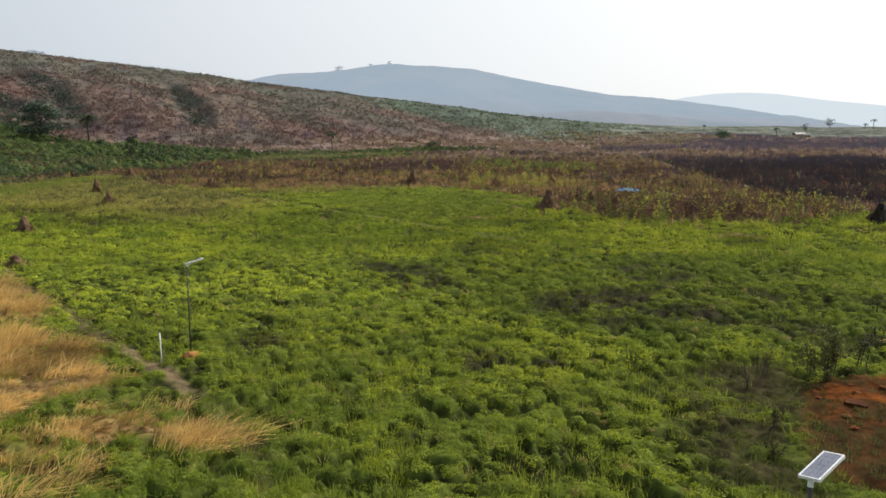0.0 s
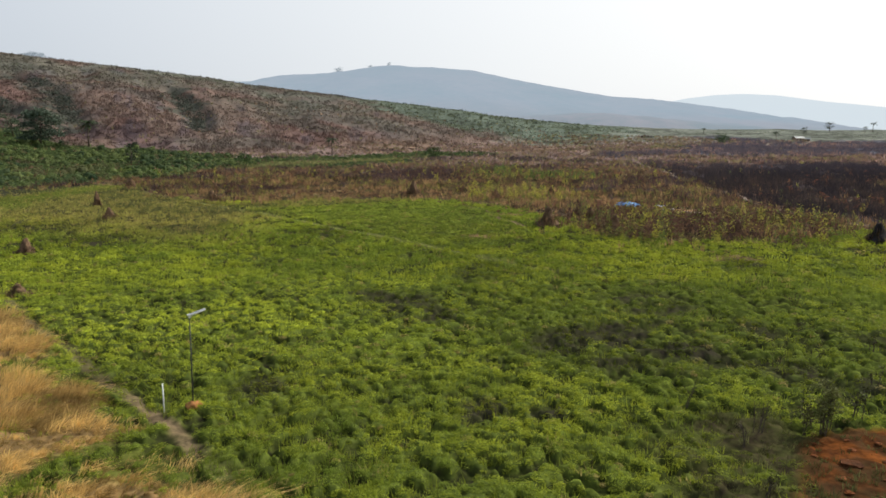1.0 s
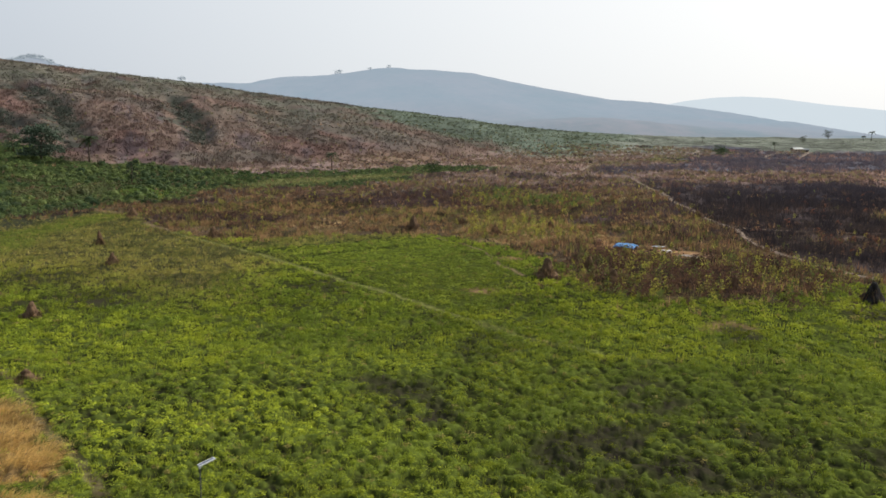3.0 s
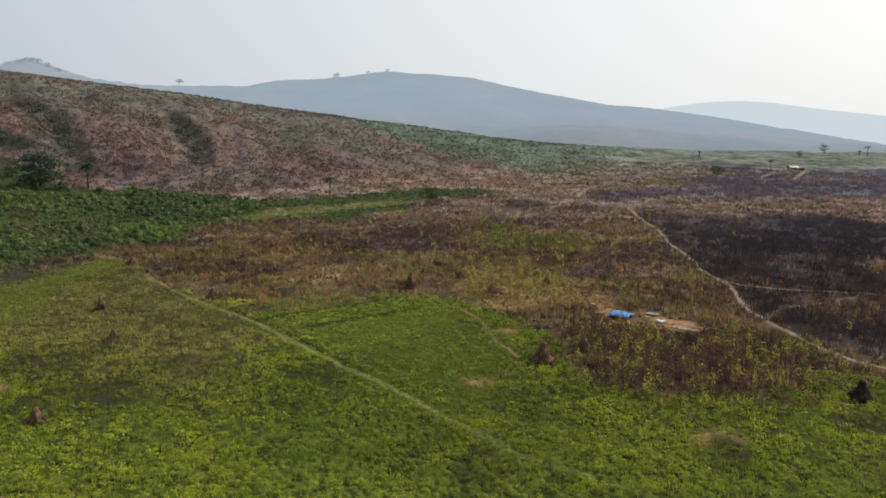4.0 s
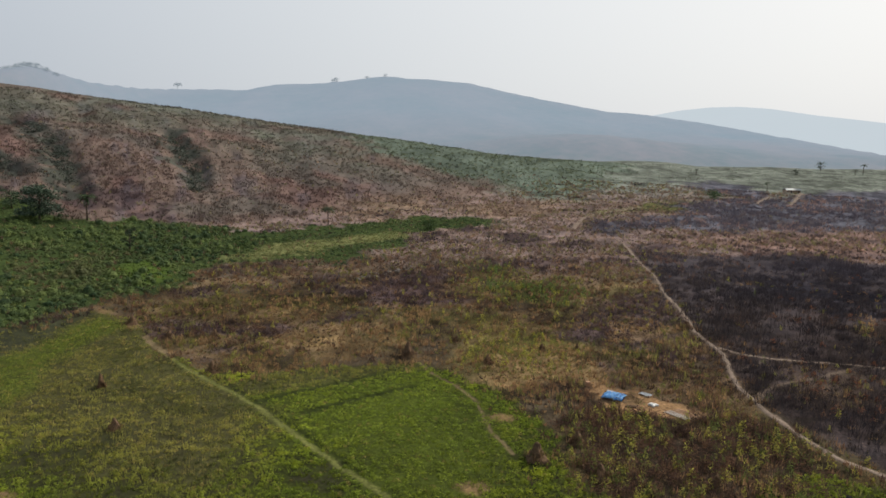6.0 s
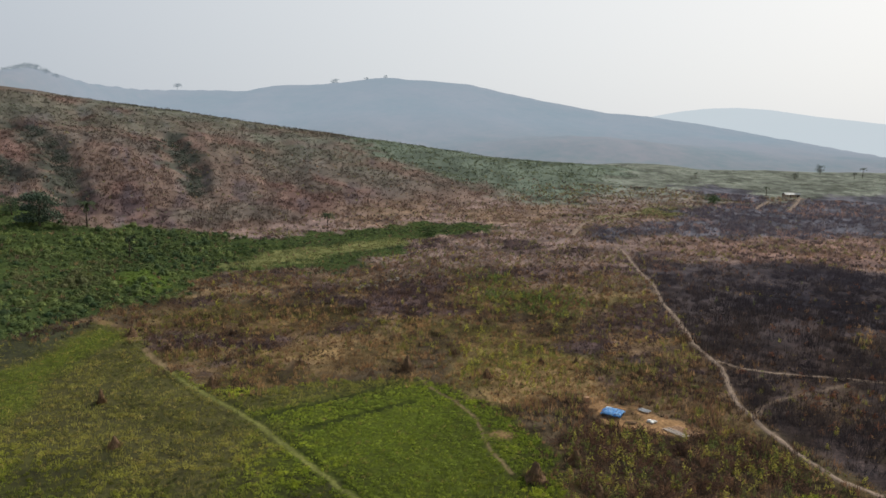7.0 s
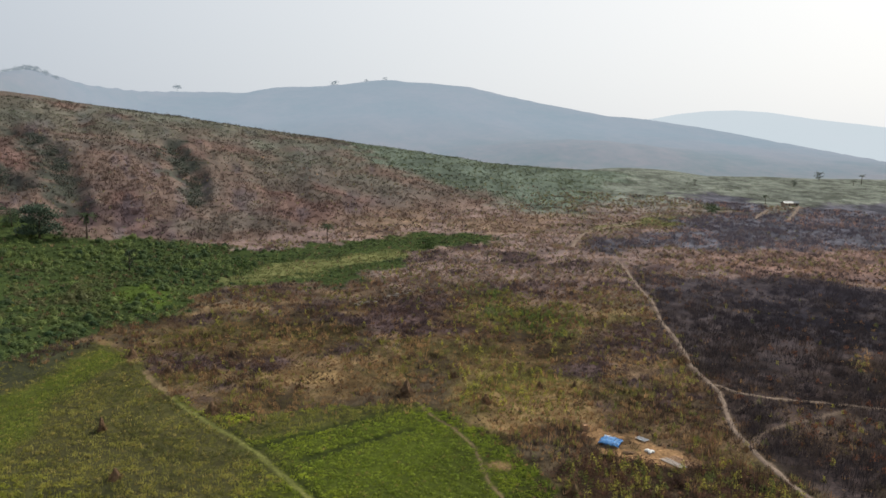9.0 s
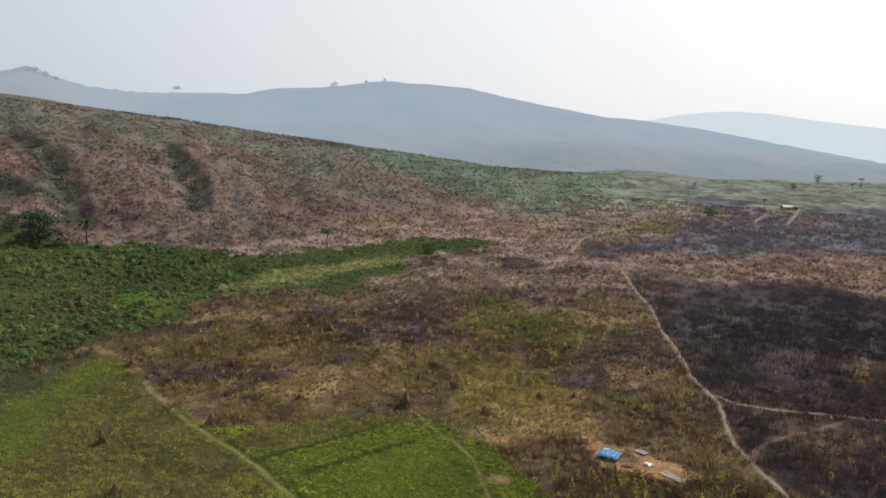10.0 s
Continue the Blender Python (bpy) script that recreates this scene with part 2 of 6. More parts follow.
def zones(x, y):
    """How much of each kind of cover lies at each place."""
    x, y = np.asarray(x, float), np.asarray(y, float)
    r = np.hypot(x, y)
    amp = 1.2 + 0.02 * r
    u = x + (cloudy(x, y, 9, 21) - 0.5) * 3 * amp + (cloudy(x, y, 30, 22) - 0.5) * 3.2 * amp * smooth(60, 130, r)
    v = y + (cloudy(x, y, 9, 31) - 0.5) * 3 * amp + (cloudy(x, y, 30, 32) - 0.5) * 3.2 * amp * smooth(60, 130, r)
    z = {}
    u3, v3 = u * 0.5 + x * 0.5, v * 0.5 + y * 0.5
    z["field"] = inside(u3, v3, FIELD_EDGE + [(400, -400), (-400, -400)], 1.5)
    z["edge"] = inside(x + (cloudy(x, y, 7, 114) - 0.5) * 12, y + (cloudy(x, y, 7, 115) - 0.5) * 12, FIELD_EDGE + [(400, -400), (-400, -400)], 11)
    west = np.where(y > 69, np.interp(y, [69, 73, 78, 86, 100, 112, 123, 139, 158, 176, 200, 222], [23, 18, 11, 4, -6, -16, -25, -36, -56, -70, -84, -104]), 40)
    z["olive"] = z["field"] * smooth(-6, 4, west - u) * smooth(66, 92, v + 0.55 * u + 0) * smooth(-25, -38, u - 0.04 * (v - 90))
    z["olive"] = np.maximum(z["olive"], 0.9 * z["field"] * inside(u3, v3, DULL, 1.5))
    z["meadow"] = np.maximum(inside(u3, v3, MEADOW, 7) * 0.7, inside(u3, v3, WET_STRIP, 3) * 0.7)
    z["swamp"] = inside(u3, v3, SWAMP, 2.5)
    z["lush"] = inside(u, v, LUSH, 3)
    z["lush_light"] = np.maximum(inside(u, v, LUSH_LIGHT, 7), inside(u, v, FAR_BAND, 8))
    z["burnt"] = np.maximum.reduce([inside(u * 0.5 + x * 0.5, v * 0.5 + y * 0.5, BURNT, 4) * (1 - 0.35 * smooth(0.56, 0.66, cloudy(x, y, 24, 118)) * (1 - inside(u, v, BLACK, 9))), inside(u, v, BURNT_FAR, 10), inside(u, v, BURNT_TOP, 8)])
    z["burnt_far"] = np.maximum(inside(u, v, BURNT_FAR, 10), inside(u, v, BURNT_TOP, 8))
    z["black"] = z["burnt"] * inside(u, v, BLACK, 9) * (0.35 + 0.65 * smooth(0.34, 0.55, cloudy(x, y, 16, 110)))
    # these two rise with distance and carry painted haze
    z["burnt_mid"] = z["burnt"] * smooth(165, 290, v) * (1 - 0.75 * z["black"])
    z["hazed_upland"] = smooth(225, 330, v) * 0.9
    z["rust"] = inside(u, v, RUST, 10)
    z["hill"] = smooth(0, 14, -0.75 * (u + 60) + 0.66 * (v - 420)) * smooth(300, 350, v) * (1 - smooth(90, 210, u) * smooth(540, 660, v))
    g = inside(u, v, HILL_GREEN, 22)
    z["gully"] = np.maximum.reduce([beside(u, v, line, 4, 10) for line in GULLIES])
    crest = smooth(0.28, 0.58, cloudy(x, y, 50, 41)) * smooth(490, 640, v) * 0.5
    z["hill_green"] = np.maximum(g, crest * z["hill"])
    z["plain"] = smooth(520, 640, v + 0.2 * u) * (1 - z["hill"])
    z["gold"] = np.maximum.reduce([inside(u, v, GOLD, 4), inside(u, v, GOLD_EAST, 4), inside(u, v, FOOT_GOLD, 14) * 0.45, 0.5 * beside(u3, v3, STREAM_EDGE, 1.5, 3.5), beside(x, y, [(-98, 209), (-88, 199), (-81, 191)], 1.2, 1.5)]) * smooth(0.28, 0.62, cloudy(x, y, 13, 93))
    for cx, cy, rad in ((6, 105.5, 3.0), (33, 84.5, 4.0), (11, 131, 2.5), (-62, 100, 3)):
        z["gold"] = np.maximum(z["gold"], smooth(1.3, 0.5, np.hypot(u3 - cx, (v3 - cy) * 1.3) / rad))
    z["yellow"] = inside(u, v, YELLOW_SHRUB, 7)
    z["shrub"] = inside(u, v, GREEN_SHRUB, 7)
    z["purple"] = np.maximum(inside(u, v, DARK_GRASS, 6), 0.7 * inside(u, v, MAUVE_GRASS, 6))
    z["bright_lush"] = inside(u, v, BRIGHT_LUSH, 5)
    z["camp"] = (0.35 + 0.65 * smooth(0.34, 0.5, cloudy(x, y, 4, 119))) * inside(x + (cloudy(x, y, 2.5, 97) - 0.5) * 3, y + (cloudy(x, y, 2.5, 98) - 0.5) * 3, CAMP, 0.9)
    z["straw"] = np.maximum.reduce([inside(u3, v3, STRAW, 0.9), inside(u3, v3, STRAW_NEAR, 0.9) * smooth(0.32, 0.46, cloudy(x, y, 4, 71)), inside(u3, v3, STRAW_TUFT, 0.8), 0.25 * smooth(33, 28, y) * smooth(-10, -13, x) * smooth(0.52, 0.6, cloudy(x, y, 3, 76))])
    z["red"] = inside(u * 0.4 + x * 0.6, v * 0.4 + y * 0.6, RED_SOIL, 0.5)
    z["scorched"] = z["red"] * np.clip(0.75 * smooth(0.48, 0.6, cloudy(x, y, 2.2, 122)) + 0.7 * smooth(29.5, 26.5, y + 3 * (cloudy(x, y, 1.4, 123) - 0.5)), 0, 0.85)
    z["ash"] = inside(u, v, ASH, 1.2) * (0.35 + 0.65 * smooth(0.32, 0.48, cloudy(x, y, 1.7, 121)))
    dark = np.zeros(x.shape)
    for cx, cy, rad in DARK_SPOTS:
        dark = np.maximum(dark, smooth(1.25, 0.5, np.hypot(u - cx, (v - cy) * 0.8) / rad))
    z["rough"] = np.maximum(inside(u, v, ROUGH, 6), inside(u, v, ROUGH_FAR, 5) * smooth(-4, 0, west - u))
    z["dark"] = dark * (0.25 + 0.75 * smooth(0.36, 0.56, cloudy(x, y, 2.6, 99)))
    j = (cloudy(x, y, 3, 95) - 0.5)
    z["lane"] = beside(x + j, y + 0.6 * (cloudy(x, y, 1.6, 113) - 0.5), FIELD_PATH, 0.24, 0.6) * (0.45 + 0.45 * smooth(80, 105, y)) * smooth(182, 172, y)
    p = np.maximum.reduce([beside(x + j * 0.8, y, NEAR_PATH, 0.16, 0.45) * (0.6 + 0.4 * smooth(0.3, 0.5, cloudy(x, y, 4, 96))) * (0.25 + 0.75 * smooth(30, 33, y)) * (1 - 0.45 * smooth(36, 42, y)), beside(x, y, CAMP_PATH, 0.15, 0.5) * 0.8, beside(x, y, [(-75, 183), (-70, 175), (-63, 167)], 0.5, 0.8) * 0.9])
    z["path"] = p
    z["brush"] = inside(u, v, BRUSH, 3)
    old = (1 - z["field"]) * (1 - z["lush"]) * smooth(150, 172, y) * smooth(500, 380, y) * (1 - z["burnt"])
    z["gold"] = np.maximum(z["gold"], 0.5 * old * smooth(0.57, 0.67, cloudy(x, y, 13, 161)) * smooth(330, 250, y) * smooth(90, 70, x))
    z["purple"] = np.maximum(z["purple"], 0.85 * old * smooth(0.55, 0.66, cloudy(x, y, 21, 162)))
    u2, v2 = x + j * 1.2, y + j * 1.2
    q = np.maximum(beside(u2, v2, ROAD, 0.35, 0.6), beside(u2, v2, ROAD_EAST, 0.3, 0.5))
    for line in SHORT_CUTS:
        q = np.maximum(q, beside(x, y, line, 0.15, 0.5) * 0.7)
    for line in FAR_TRACKS:
        q = np.maximum(q, beside(x, y, line, 1.0, 1.3) * 0.85)
    z["road"] = q
    d = np.zeros(x.shape)
    for line in DITCHES:
        d = np.maximum(d, beside(x, y, line, 0.55, 0.6))
    d = np.maximum(d, 0.7 * beside(x, y, [(px + 1.1, py + 0.8) for px, py in FIELD_PATH[4:9]], 0.15, 0.5) * smooth(0.3, 0.5, cloudy(x, y, 5, 117)))
    z["ditch"] = d
    return z


# cover: two tones of ground, and they are laid one over the other in this order
TONES = [
    # haze painted into the farther tones: paler, greyer hill, plain, rust and burnt
    ("hazed_upland", (0.204, 0.142, 0.122), (0.122, 0.094, 0.090)),
    ("hill", (0.138, 0.097, 0.080), (0.114, 0.084, 0.070)),
    ("plain", (0.138, 0.148, 0.122), (0.122, 0.132, 0.112)),
    ("hill_green", (0.108, 0.130, 0.100), (0.090, 0.110, 0.088)),
    ("gully", (0.062, 0.066, 0.052), (0.048, 0.047, 0.042)),
    ("purple", (0.085, 0.058, 0.056), (0.048, 0.035, 0.037)),
    ("yellow", (0.100, 0.090, 0.028), (0.056, 0.044, 0.020)),
    ("shrub", (0.052, 0.062, 0.022), (0.045, 0.034, 0.020)),
    ("lush", (0.050, 0.072, 0.024), (0.026, 0.036, 0.014)),
    ("bright_lush", (0.072, 0.105, 0.022), (0.045, 0.066, 0.016)),
    ("lush_light", (0.158, 0.155, 0.066), (0.104, 0.112, 0.044)),
    ("burnt", (0.022, 0.019, 0.020), (0.054, 0.040, 0.037)),
    ("black", (0.013, 0.013, 0.018), (0.030, 0.027, 0.033)),
    ("burnt_mid", (0.031, 0.030, 0.037), (0.062, 0.050, 0.050)),
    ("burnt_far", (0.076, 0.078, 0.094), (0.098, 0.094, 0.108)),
    ("rust", (0.190, 0.118, 0.092), (0.112, 0.082, 0.076)),
    ("field", (0.048, 0.060, 0.012), (0.016, 0.016, 0.009)),
    ("olive", (0.070, 0.066, 0.026), (0.036, 0.034, 0.017)),
    ("meadow", (0.074, 0.095, 0.016), (0.040, 0.050, 0.012)),
    ("gold", (0.190, 0.126, 0.060), (0.108, 0.076, 0.040)),
    ("brush", (0.055, 0.038, 0.024), (0.026, 0.020, 0.015)),
    ("swamp", (0.046, 0.048, 0.026), (0.024, 0.025, 0.017)),
    ("dark", (0.027, 0.023, 0.017), (0.032, 0.035, 0.014)),
    ("straw", (0.220, 0.140, 0.058), (0.110, 0.072, 0.032)),
    ("ash", (0.032, 0.024, 0.016), (0.044, 0.046, 0.016)),
    ("red", (0.122, 0.042, 0.012), (0.046, 0.019, 0.009)),
    ("scorched", (0.042, 0.024, 0.013), (0.034, 0.026, 0.012)),
    ("ditch", (0.020, 0.025, 0.010), (0.030, 0.038, 0.012)),
    ("camp", (0.290, 0.172, 0.088), (0.140, 0.088, 0.046)),
    ("lane", (0.150, 0.150, 0.050), (0.085, 0.092, 0.028)),
    ("path", (0.175, 0.125, 0.075), (0.105, 0.080, 0.045)),
    ("road", (0.200, 0.150, 0.112), (0.120, 0.090, 0.068)),
]
DRY_A, DRY_B = (0.138, 0.092, 0.052), (0.044, 0.030, 0.021)
DRY_C, DRY_D = (0.094, 0.076, 0.033), (0.043, 0.035, 0.020)


def hill_patches(x, y, z, a, b):
    """Red, dull and pale stretches of the slope, drawn out downhill."""
    along, across = -0.75 * x + 0.66 * y, 480 * x / np.clip(y, 60, None)
    n1 = cloudy(y * 0.35, across, 34, 101)
    n2 = cloudy(y * 0.22, across, 11, 102)
    for mask, ca, cb in ((smooth(0.46, 0.62, n1) * (1 - 0.6 * smooth(470, 600, y)), (0.145, 0.092, 0.078), (0.116, 0.077, 0.068)), (smooth(0.56, 0.72, n2) * 0.8, (0.110, 0.086, 0.090), (0.090, 0.072, 0.078)),
                         (smooth(0.50, 0.66, cloudy(x, y, 60, 103)) * 0.8, (0.116, 0.100, 0.084), (0.098, 0.084, 0.074)), (smooth(60, 5, along + 0.75 * -60 - 0.66 * 420) * smooth(-95, -25, x) * 0.7, (0.190, 0.125, 0.098), (0.120, 0.084, 0.072))):
        w = (mask * z["hill"])[:, None]
        a, b = a * (1 - w) + np.array(ca) * w, b * (1 - w) + np.array(cb) * w
    return a, b


def ground_tones(x, y):
    z = zones(x, y)
    o = smooth(0.42, 0.62, cloudy(x, y, 38, 91))[:, None]
    a, b = np.array(DRY_A) * (1 - o) + np.array(DRY_C) * o, np.array(DRY_B) * (1 - o) + np.array(DRY_D) * o
    p = smooth(0.52, 0.70, cloudy(x, y, 24, 92))[:, None] * 0.6
    a, b = a * (1 - p) + np.array((0.060, 0.042, 0.036)) * p, b * (1 - p) + np.array((0.034, 0.026, 0.024)) * p
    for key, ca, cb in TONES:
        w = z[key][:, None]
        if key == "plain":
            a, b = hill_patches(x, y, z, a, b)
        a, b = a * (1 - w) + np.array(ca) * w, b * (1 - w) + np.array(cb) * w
        if key == "field":     # turf on the hummocks; wet soil between, kept dark as their shaded gaps
            turf = (z["field"] * clump(x, y) * smooth(110, 70, y))[:, None]
            a, b = a * (1 - turf) + np.array((0.095, 0.120, 0.020)) * turf, b * (1 - turf) + np.array((0.050, 0.066, 0.014)) * turf
    w = (1 - z["field"]) * np.maximum(z["hill"], 0.8 * z["plain"]) * (1 - z["lush"])
    w = (1 - w + w * (0.76 + 0.48 * smooth(0.28, 0.72, 0.6 * cloudy(y * 0.35, 480 * x / np.clip(y, 60, None), 7, 104) + 0.4 * cloudy(x, y, 27, 105))))[:, None]
    m = (1 - z["field"]) * (1 - z["lush"]) * (1 - z["road"]) * (1 - z["camp"]) * (1 - z["hill"])
    w = w * (1 - m + m * (0.55 + 0.90 * smooth(0.3, 0.7, 0.55 * cloudy(x, y, 5, 111) + 0.45 * cloudy(x, y, 15, 112))))[:, None]
    return a * w, b * w, z


# ---------- materials ----------


def material(name, roughness=0.8):
    m = bpy.data.materials.new(name)
    m.use_nodes = True
    b = m.node_tree.nodes["Principled BSDF"]
    b.inputs["Roughness"].default_value = roughness
    b.inputs["Specular IOR Level"].default_value = 0.08
    return m, m.node_tree.nodes, m.node_tree.links, b


def noise_node(nodes, links, co, scale, detail=3.0, rough=0.55):
    n = nodes.new("ShaderNodeTexNoise")
    n.inputs["Scale"].default_value, n.inputs["Detail"].default_value, n.inputs["Roughness"].default_value = scale, detail, rough
    links.new(co, n.inputs["Vector"])
    return n.outputs["Fac"]


def span(nodes, links, value, low, high, to_low=0.0, to_high=1.0):
    n = nodes.new("ShaderNodeMapRange")
    n.inputs["From Min"].default_value, n.inputs["From Max"].default_value = low, high
    n.inputs["To Min"].default_value, n.inputs["To Max"].default_value = to_low, to_high
    links.new(value, n.inputs["Value"])
    return n.outputs["Result"]


def math_node(nodes, links, op, a, b):
    n = nodes.new("ShaderNodeMath")
    n.operation = op
    for i, v in enumerate((a, b)):
        if isinstance(v, (int, float)):
            n.inputs[i].default_value = v
        else:
            links.new(v, n.inputs[i])
    return n.outputs[0]


def mix_colour(nodes, links, fac, a, b, blend="MIX"):
    n = nodes.new("ShaderNodeMix")
    n.data_type, n.blend_type = "RGBA", blend
    for key, v in (("Factor", fac), ("A", a), ("B", b)):
        if isinstance(v, (int, float)):
            n.inputs[key].default_value = v
        elif isinstance(v, tuple):
            n.inputs[key].default_value = (*v, 1)
        else:
            links.new(v, n.inputs[key])
    return n.outputs["Result"]


def bump(nodes, links, b, h, strength, distance):
    n = nodes.new("ShaderNodeBump")
    n.inputs["Strength"].default_value, n.inputs["Distance"].default_value = strength, distance
    links.new(h, n.inputs["Height"])
    links.new(n.outputs[0], b.inputs["Normal"])


def ground_material():
    m, n, l, b = material("grassland_soil", 0.95)
    co = n.new("ShaderNodeTexCoord").outputs["Object"]
    ta, tb = n.new("ShaderNodeAttribute"), n.new("ShaderNodeAttribute")
    ta.attribute_name, tb.attribute_name = "tone_a", "tone_b"
    fine, mid, wide = noise_node(n, l, co, 2.2, 4), noise_node(n, l, co, 0.35, 4, 0.65), noise_node(n, l, co, 0.06, 6, 0.68)
    f = math_node(n, l, "ADD", math_node(n, l, "MULTIPLY", fine, 0.45), math_node(n, l, "ADD", math_node(n, l, "MULTIPLY", mid, 0.35), math_node(n, l, "MULTIPLY", wide, 0.40)))
    c = mix_colour(n, l, span(n, l, f, 0.50, 0.68), ta.outputs["Color"], tb.outputs["Color"])
    c = mix_colour(n, l, 1.0, c, mix_colour(n, l, span(n, l, noise_node(n, l, co, 1.6, 4, 0.7), 0.35, 0.65), (0.65, 0.65, 0.65), (1.32, 1.30, 1.26)), "MULTIPLY")
    l.new(c, b.inputs["Base Color"])
    b.inputs["Specular IOR Level"].default_value = 0.0
    bump(n, l, b, mid, 0.6, 0.5)
    return m


def foliage_material(name, roughness=0.7, through_light=0.25, dust=0.0):
    m, n, l, b = material(name, roughness)
    b.inputs["Sheen Weight"].default_value, b.inputs["Sheen Roughness"].default_value = dust, 0.4
    b.inputs["Sheen Tint"].default_value = (0.80, 0.84, 0.90, 1)
    t = n.new("ShaderNodeAttribute")
    t.attribute_name = "tint"
    co = n.new("ShaderNodeTexCoord").outputs["Object"]
    c = mix_colour(n, l, 1.0, t.outputs["Color"], mix_colour(n, l, span(n, l, noise_node(n, l, co, 1.3, 3), 0.3, 0.7), (0.75, 0.75, 0.75), (1.25, 1.25, 1.2)), "MULTIPLY")
    l.new(c, b.inputs["Base Color"])
    b.inputs["Specular IOR Level"].default_value = 0.04
    tr, mx = n.new("ShaderNodeBsdfTranslucent"), n.new("ShaderNodeMixShader")
    l.new(c, tr.inputs["Color"])
    mx.inputs[0].default_value = through_light
    l.new(b.outputs[0], mx.inputs[1])
    l.new(tr.outputs[0], mx.inputs[2])
    l.new(mx.outputs[0], n["Material Output"].inputs["Surface"])
    return m


def worn(name, a, b_colour, scale, roughness=0.8, metal=0.0, relief=0.3, depth=0.02):
    m, n, l, b = material(name, roughness)
    b.inputs["Metallic"].default_value = metal
    co = n.new("ShaderNodeTexCoord").outputs["Object"]
    f1, f2 = noise_node(n, l, co, scale, 4, 0.6), noise_node(n, l, co, scale * 6, 3)
    c = mix_colour(n, l, span(n, l, f1, 0.35, 0.65), a, b_colour)
    c = mix_colour(n, l, 1.0, c, mix_colour(n, l, span(n, l, f2, 0.3, 0.7), (0.8, 0.8, 0.8), (1.15, 1.15, 1.15)), "MULTIPLY")
    l.new(c, b.inputs["Base Color"])
    bump(n, l, b, f2, relief, depth)
    return m


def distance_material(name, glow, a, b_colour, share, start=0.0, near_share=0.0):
    """Hills miles off: a plain backdrop whose faint glow paints in smoky air."""
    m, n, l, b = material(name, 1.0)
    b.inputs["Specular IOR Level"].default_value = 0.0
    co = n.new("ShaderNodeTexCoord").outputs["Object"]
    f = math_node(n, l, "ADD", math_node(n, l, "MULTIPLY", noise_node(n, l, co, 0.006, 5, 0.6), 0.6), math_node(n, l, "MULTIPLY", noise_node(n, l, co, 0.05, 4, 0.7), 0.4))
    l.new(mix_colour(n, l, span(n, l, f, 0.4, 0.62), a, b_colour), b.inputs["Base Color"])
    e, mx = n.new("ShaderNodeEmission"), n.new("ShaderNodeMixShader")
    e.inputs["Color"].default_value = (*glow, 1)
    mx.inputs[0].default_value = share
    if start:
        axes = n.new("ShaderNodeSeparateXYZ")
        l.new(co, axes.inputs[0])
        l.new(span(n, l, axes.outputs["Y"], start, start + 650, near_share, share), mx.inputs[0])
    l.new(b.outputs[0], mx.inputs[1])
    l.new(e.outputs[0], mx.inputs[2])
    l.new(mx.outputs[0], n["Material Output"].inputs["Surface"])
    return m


GROUND = ground_material()
GRASS = foliage_material("grass_blades", 0.6, 0.48)
SCRUB = foliage_material("dusty_scrub", 0.85, 0.35)
DRY = foliage_material("dry_stems", 0.85, 0.38)
LEAF = foliage_material("leaves", 0.6, 0.25)
BARK = worn("bark", (0.11, 0.085, 0.065), (0.06, 0.045, 0.035), 3, 0.9, 0, 0.6, 0.04)
TERMITE = worn("termite_earth", (0.160, 0.098, 0.056), (0.075, 0.048, 0.030), 2.0, 0.95, 0, 0.8, 0.08)
TRACK = worn("trodden_earth", (0.212, 0.158, 0.118), (0.130, 0.094, 0.070), 0.5, 0.95, 0, 0.4, 0.05)
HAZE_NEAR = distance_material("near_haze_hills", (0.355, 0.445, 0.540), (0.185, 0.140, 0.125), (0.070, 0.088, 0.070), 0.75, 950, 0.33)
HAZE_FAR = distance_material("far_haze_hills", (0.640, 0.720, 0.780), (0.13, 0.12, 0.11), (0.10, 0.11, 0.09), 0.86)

# ---------- mesh helpers ----------


def array_mesh(name, co, faces, mats, tint=None, smooth_faces=False):
    me = bpy.data.meshes.new(name)
    n, k = faces.shape
    me.vertices.add(len(co))
    me.vertices.foreach_set("co", np.ascontiguousarray(co, dtype=np.float32).ravel())
    me.loops.add(n * k)
    me.loops.foreach_set("vertex_index", np.ascontiguousarray(faces, dtype=np.int32).ravel())
    me.polygons.add(n)
    me.polygons.foreach_set("loop_start", np.arange(0, n * k, k, dtype=np.int32))
    me.polygons.foreach_set("use_smooth", np.full(n, smooth_faces))
    for key, values in (tint or {}).items():
        at = me.attributes.new(key, "FLOAT_COLOR", "POINT")
        at.data.foreach_set("color", np.ascontiguousarray(np.c_[values, np.ones(len(values))], dtype=np.float32).ravel())
    me.update(calc_edges=True)
    me.validate()
    for m in mats:
        me.materials.append(m)
    return me


def part(name, bm, mat, parent=None, label="", smooth_faces=False):
    me = bpy.data.meshes.new(name)
    bm.to_mesh(me)
    bm.free()
    me.materials.append(mat)
    if smooth_faces:
        me.polygons.foreach_set("use_smooth", np.ones(len(me.polygons), bool))
    ob = new(name, me)
    ob.parent = parent
    return tagged(ob, label) if label else ob


def base(name, x, y, dz=0.0, turn=0.0):
    ob = new(name)
    ob.empty_display_size = 0.3
    ob.matrix_world = pose(x, y, float(height(x, y)) + dz, 0, 0, turn)
    return ob


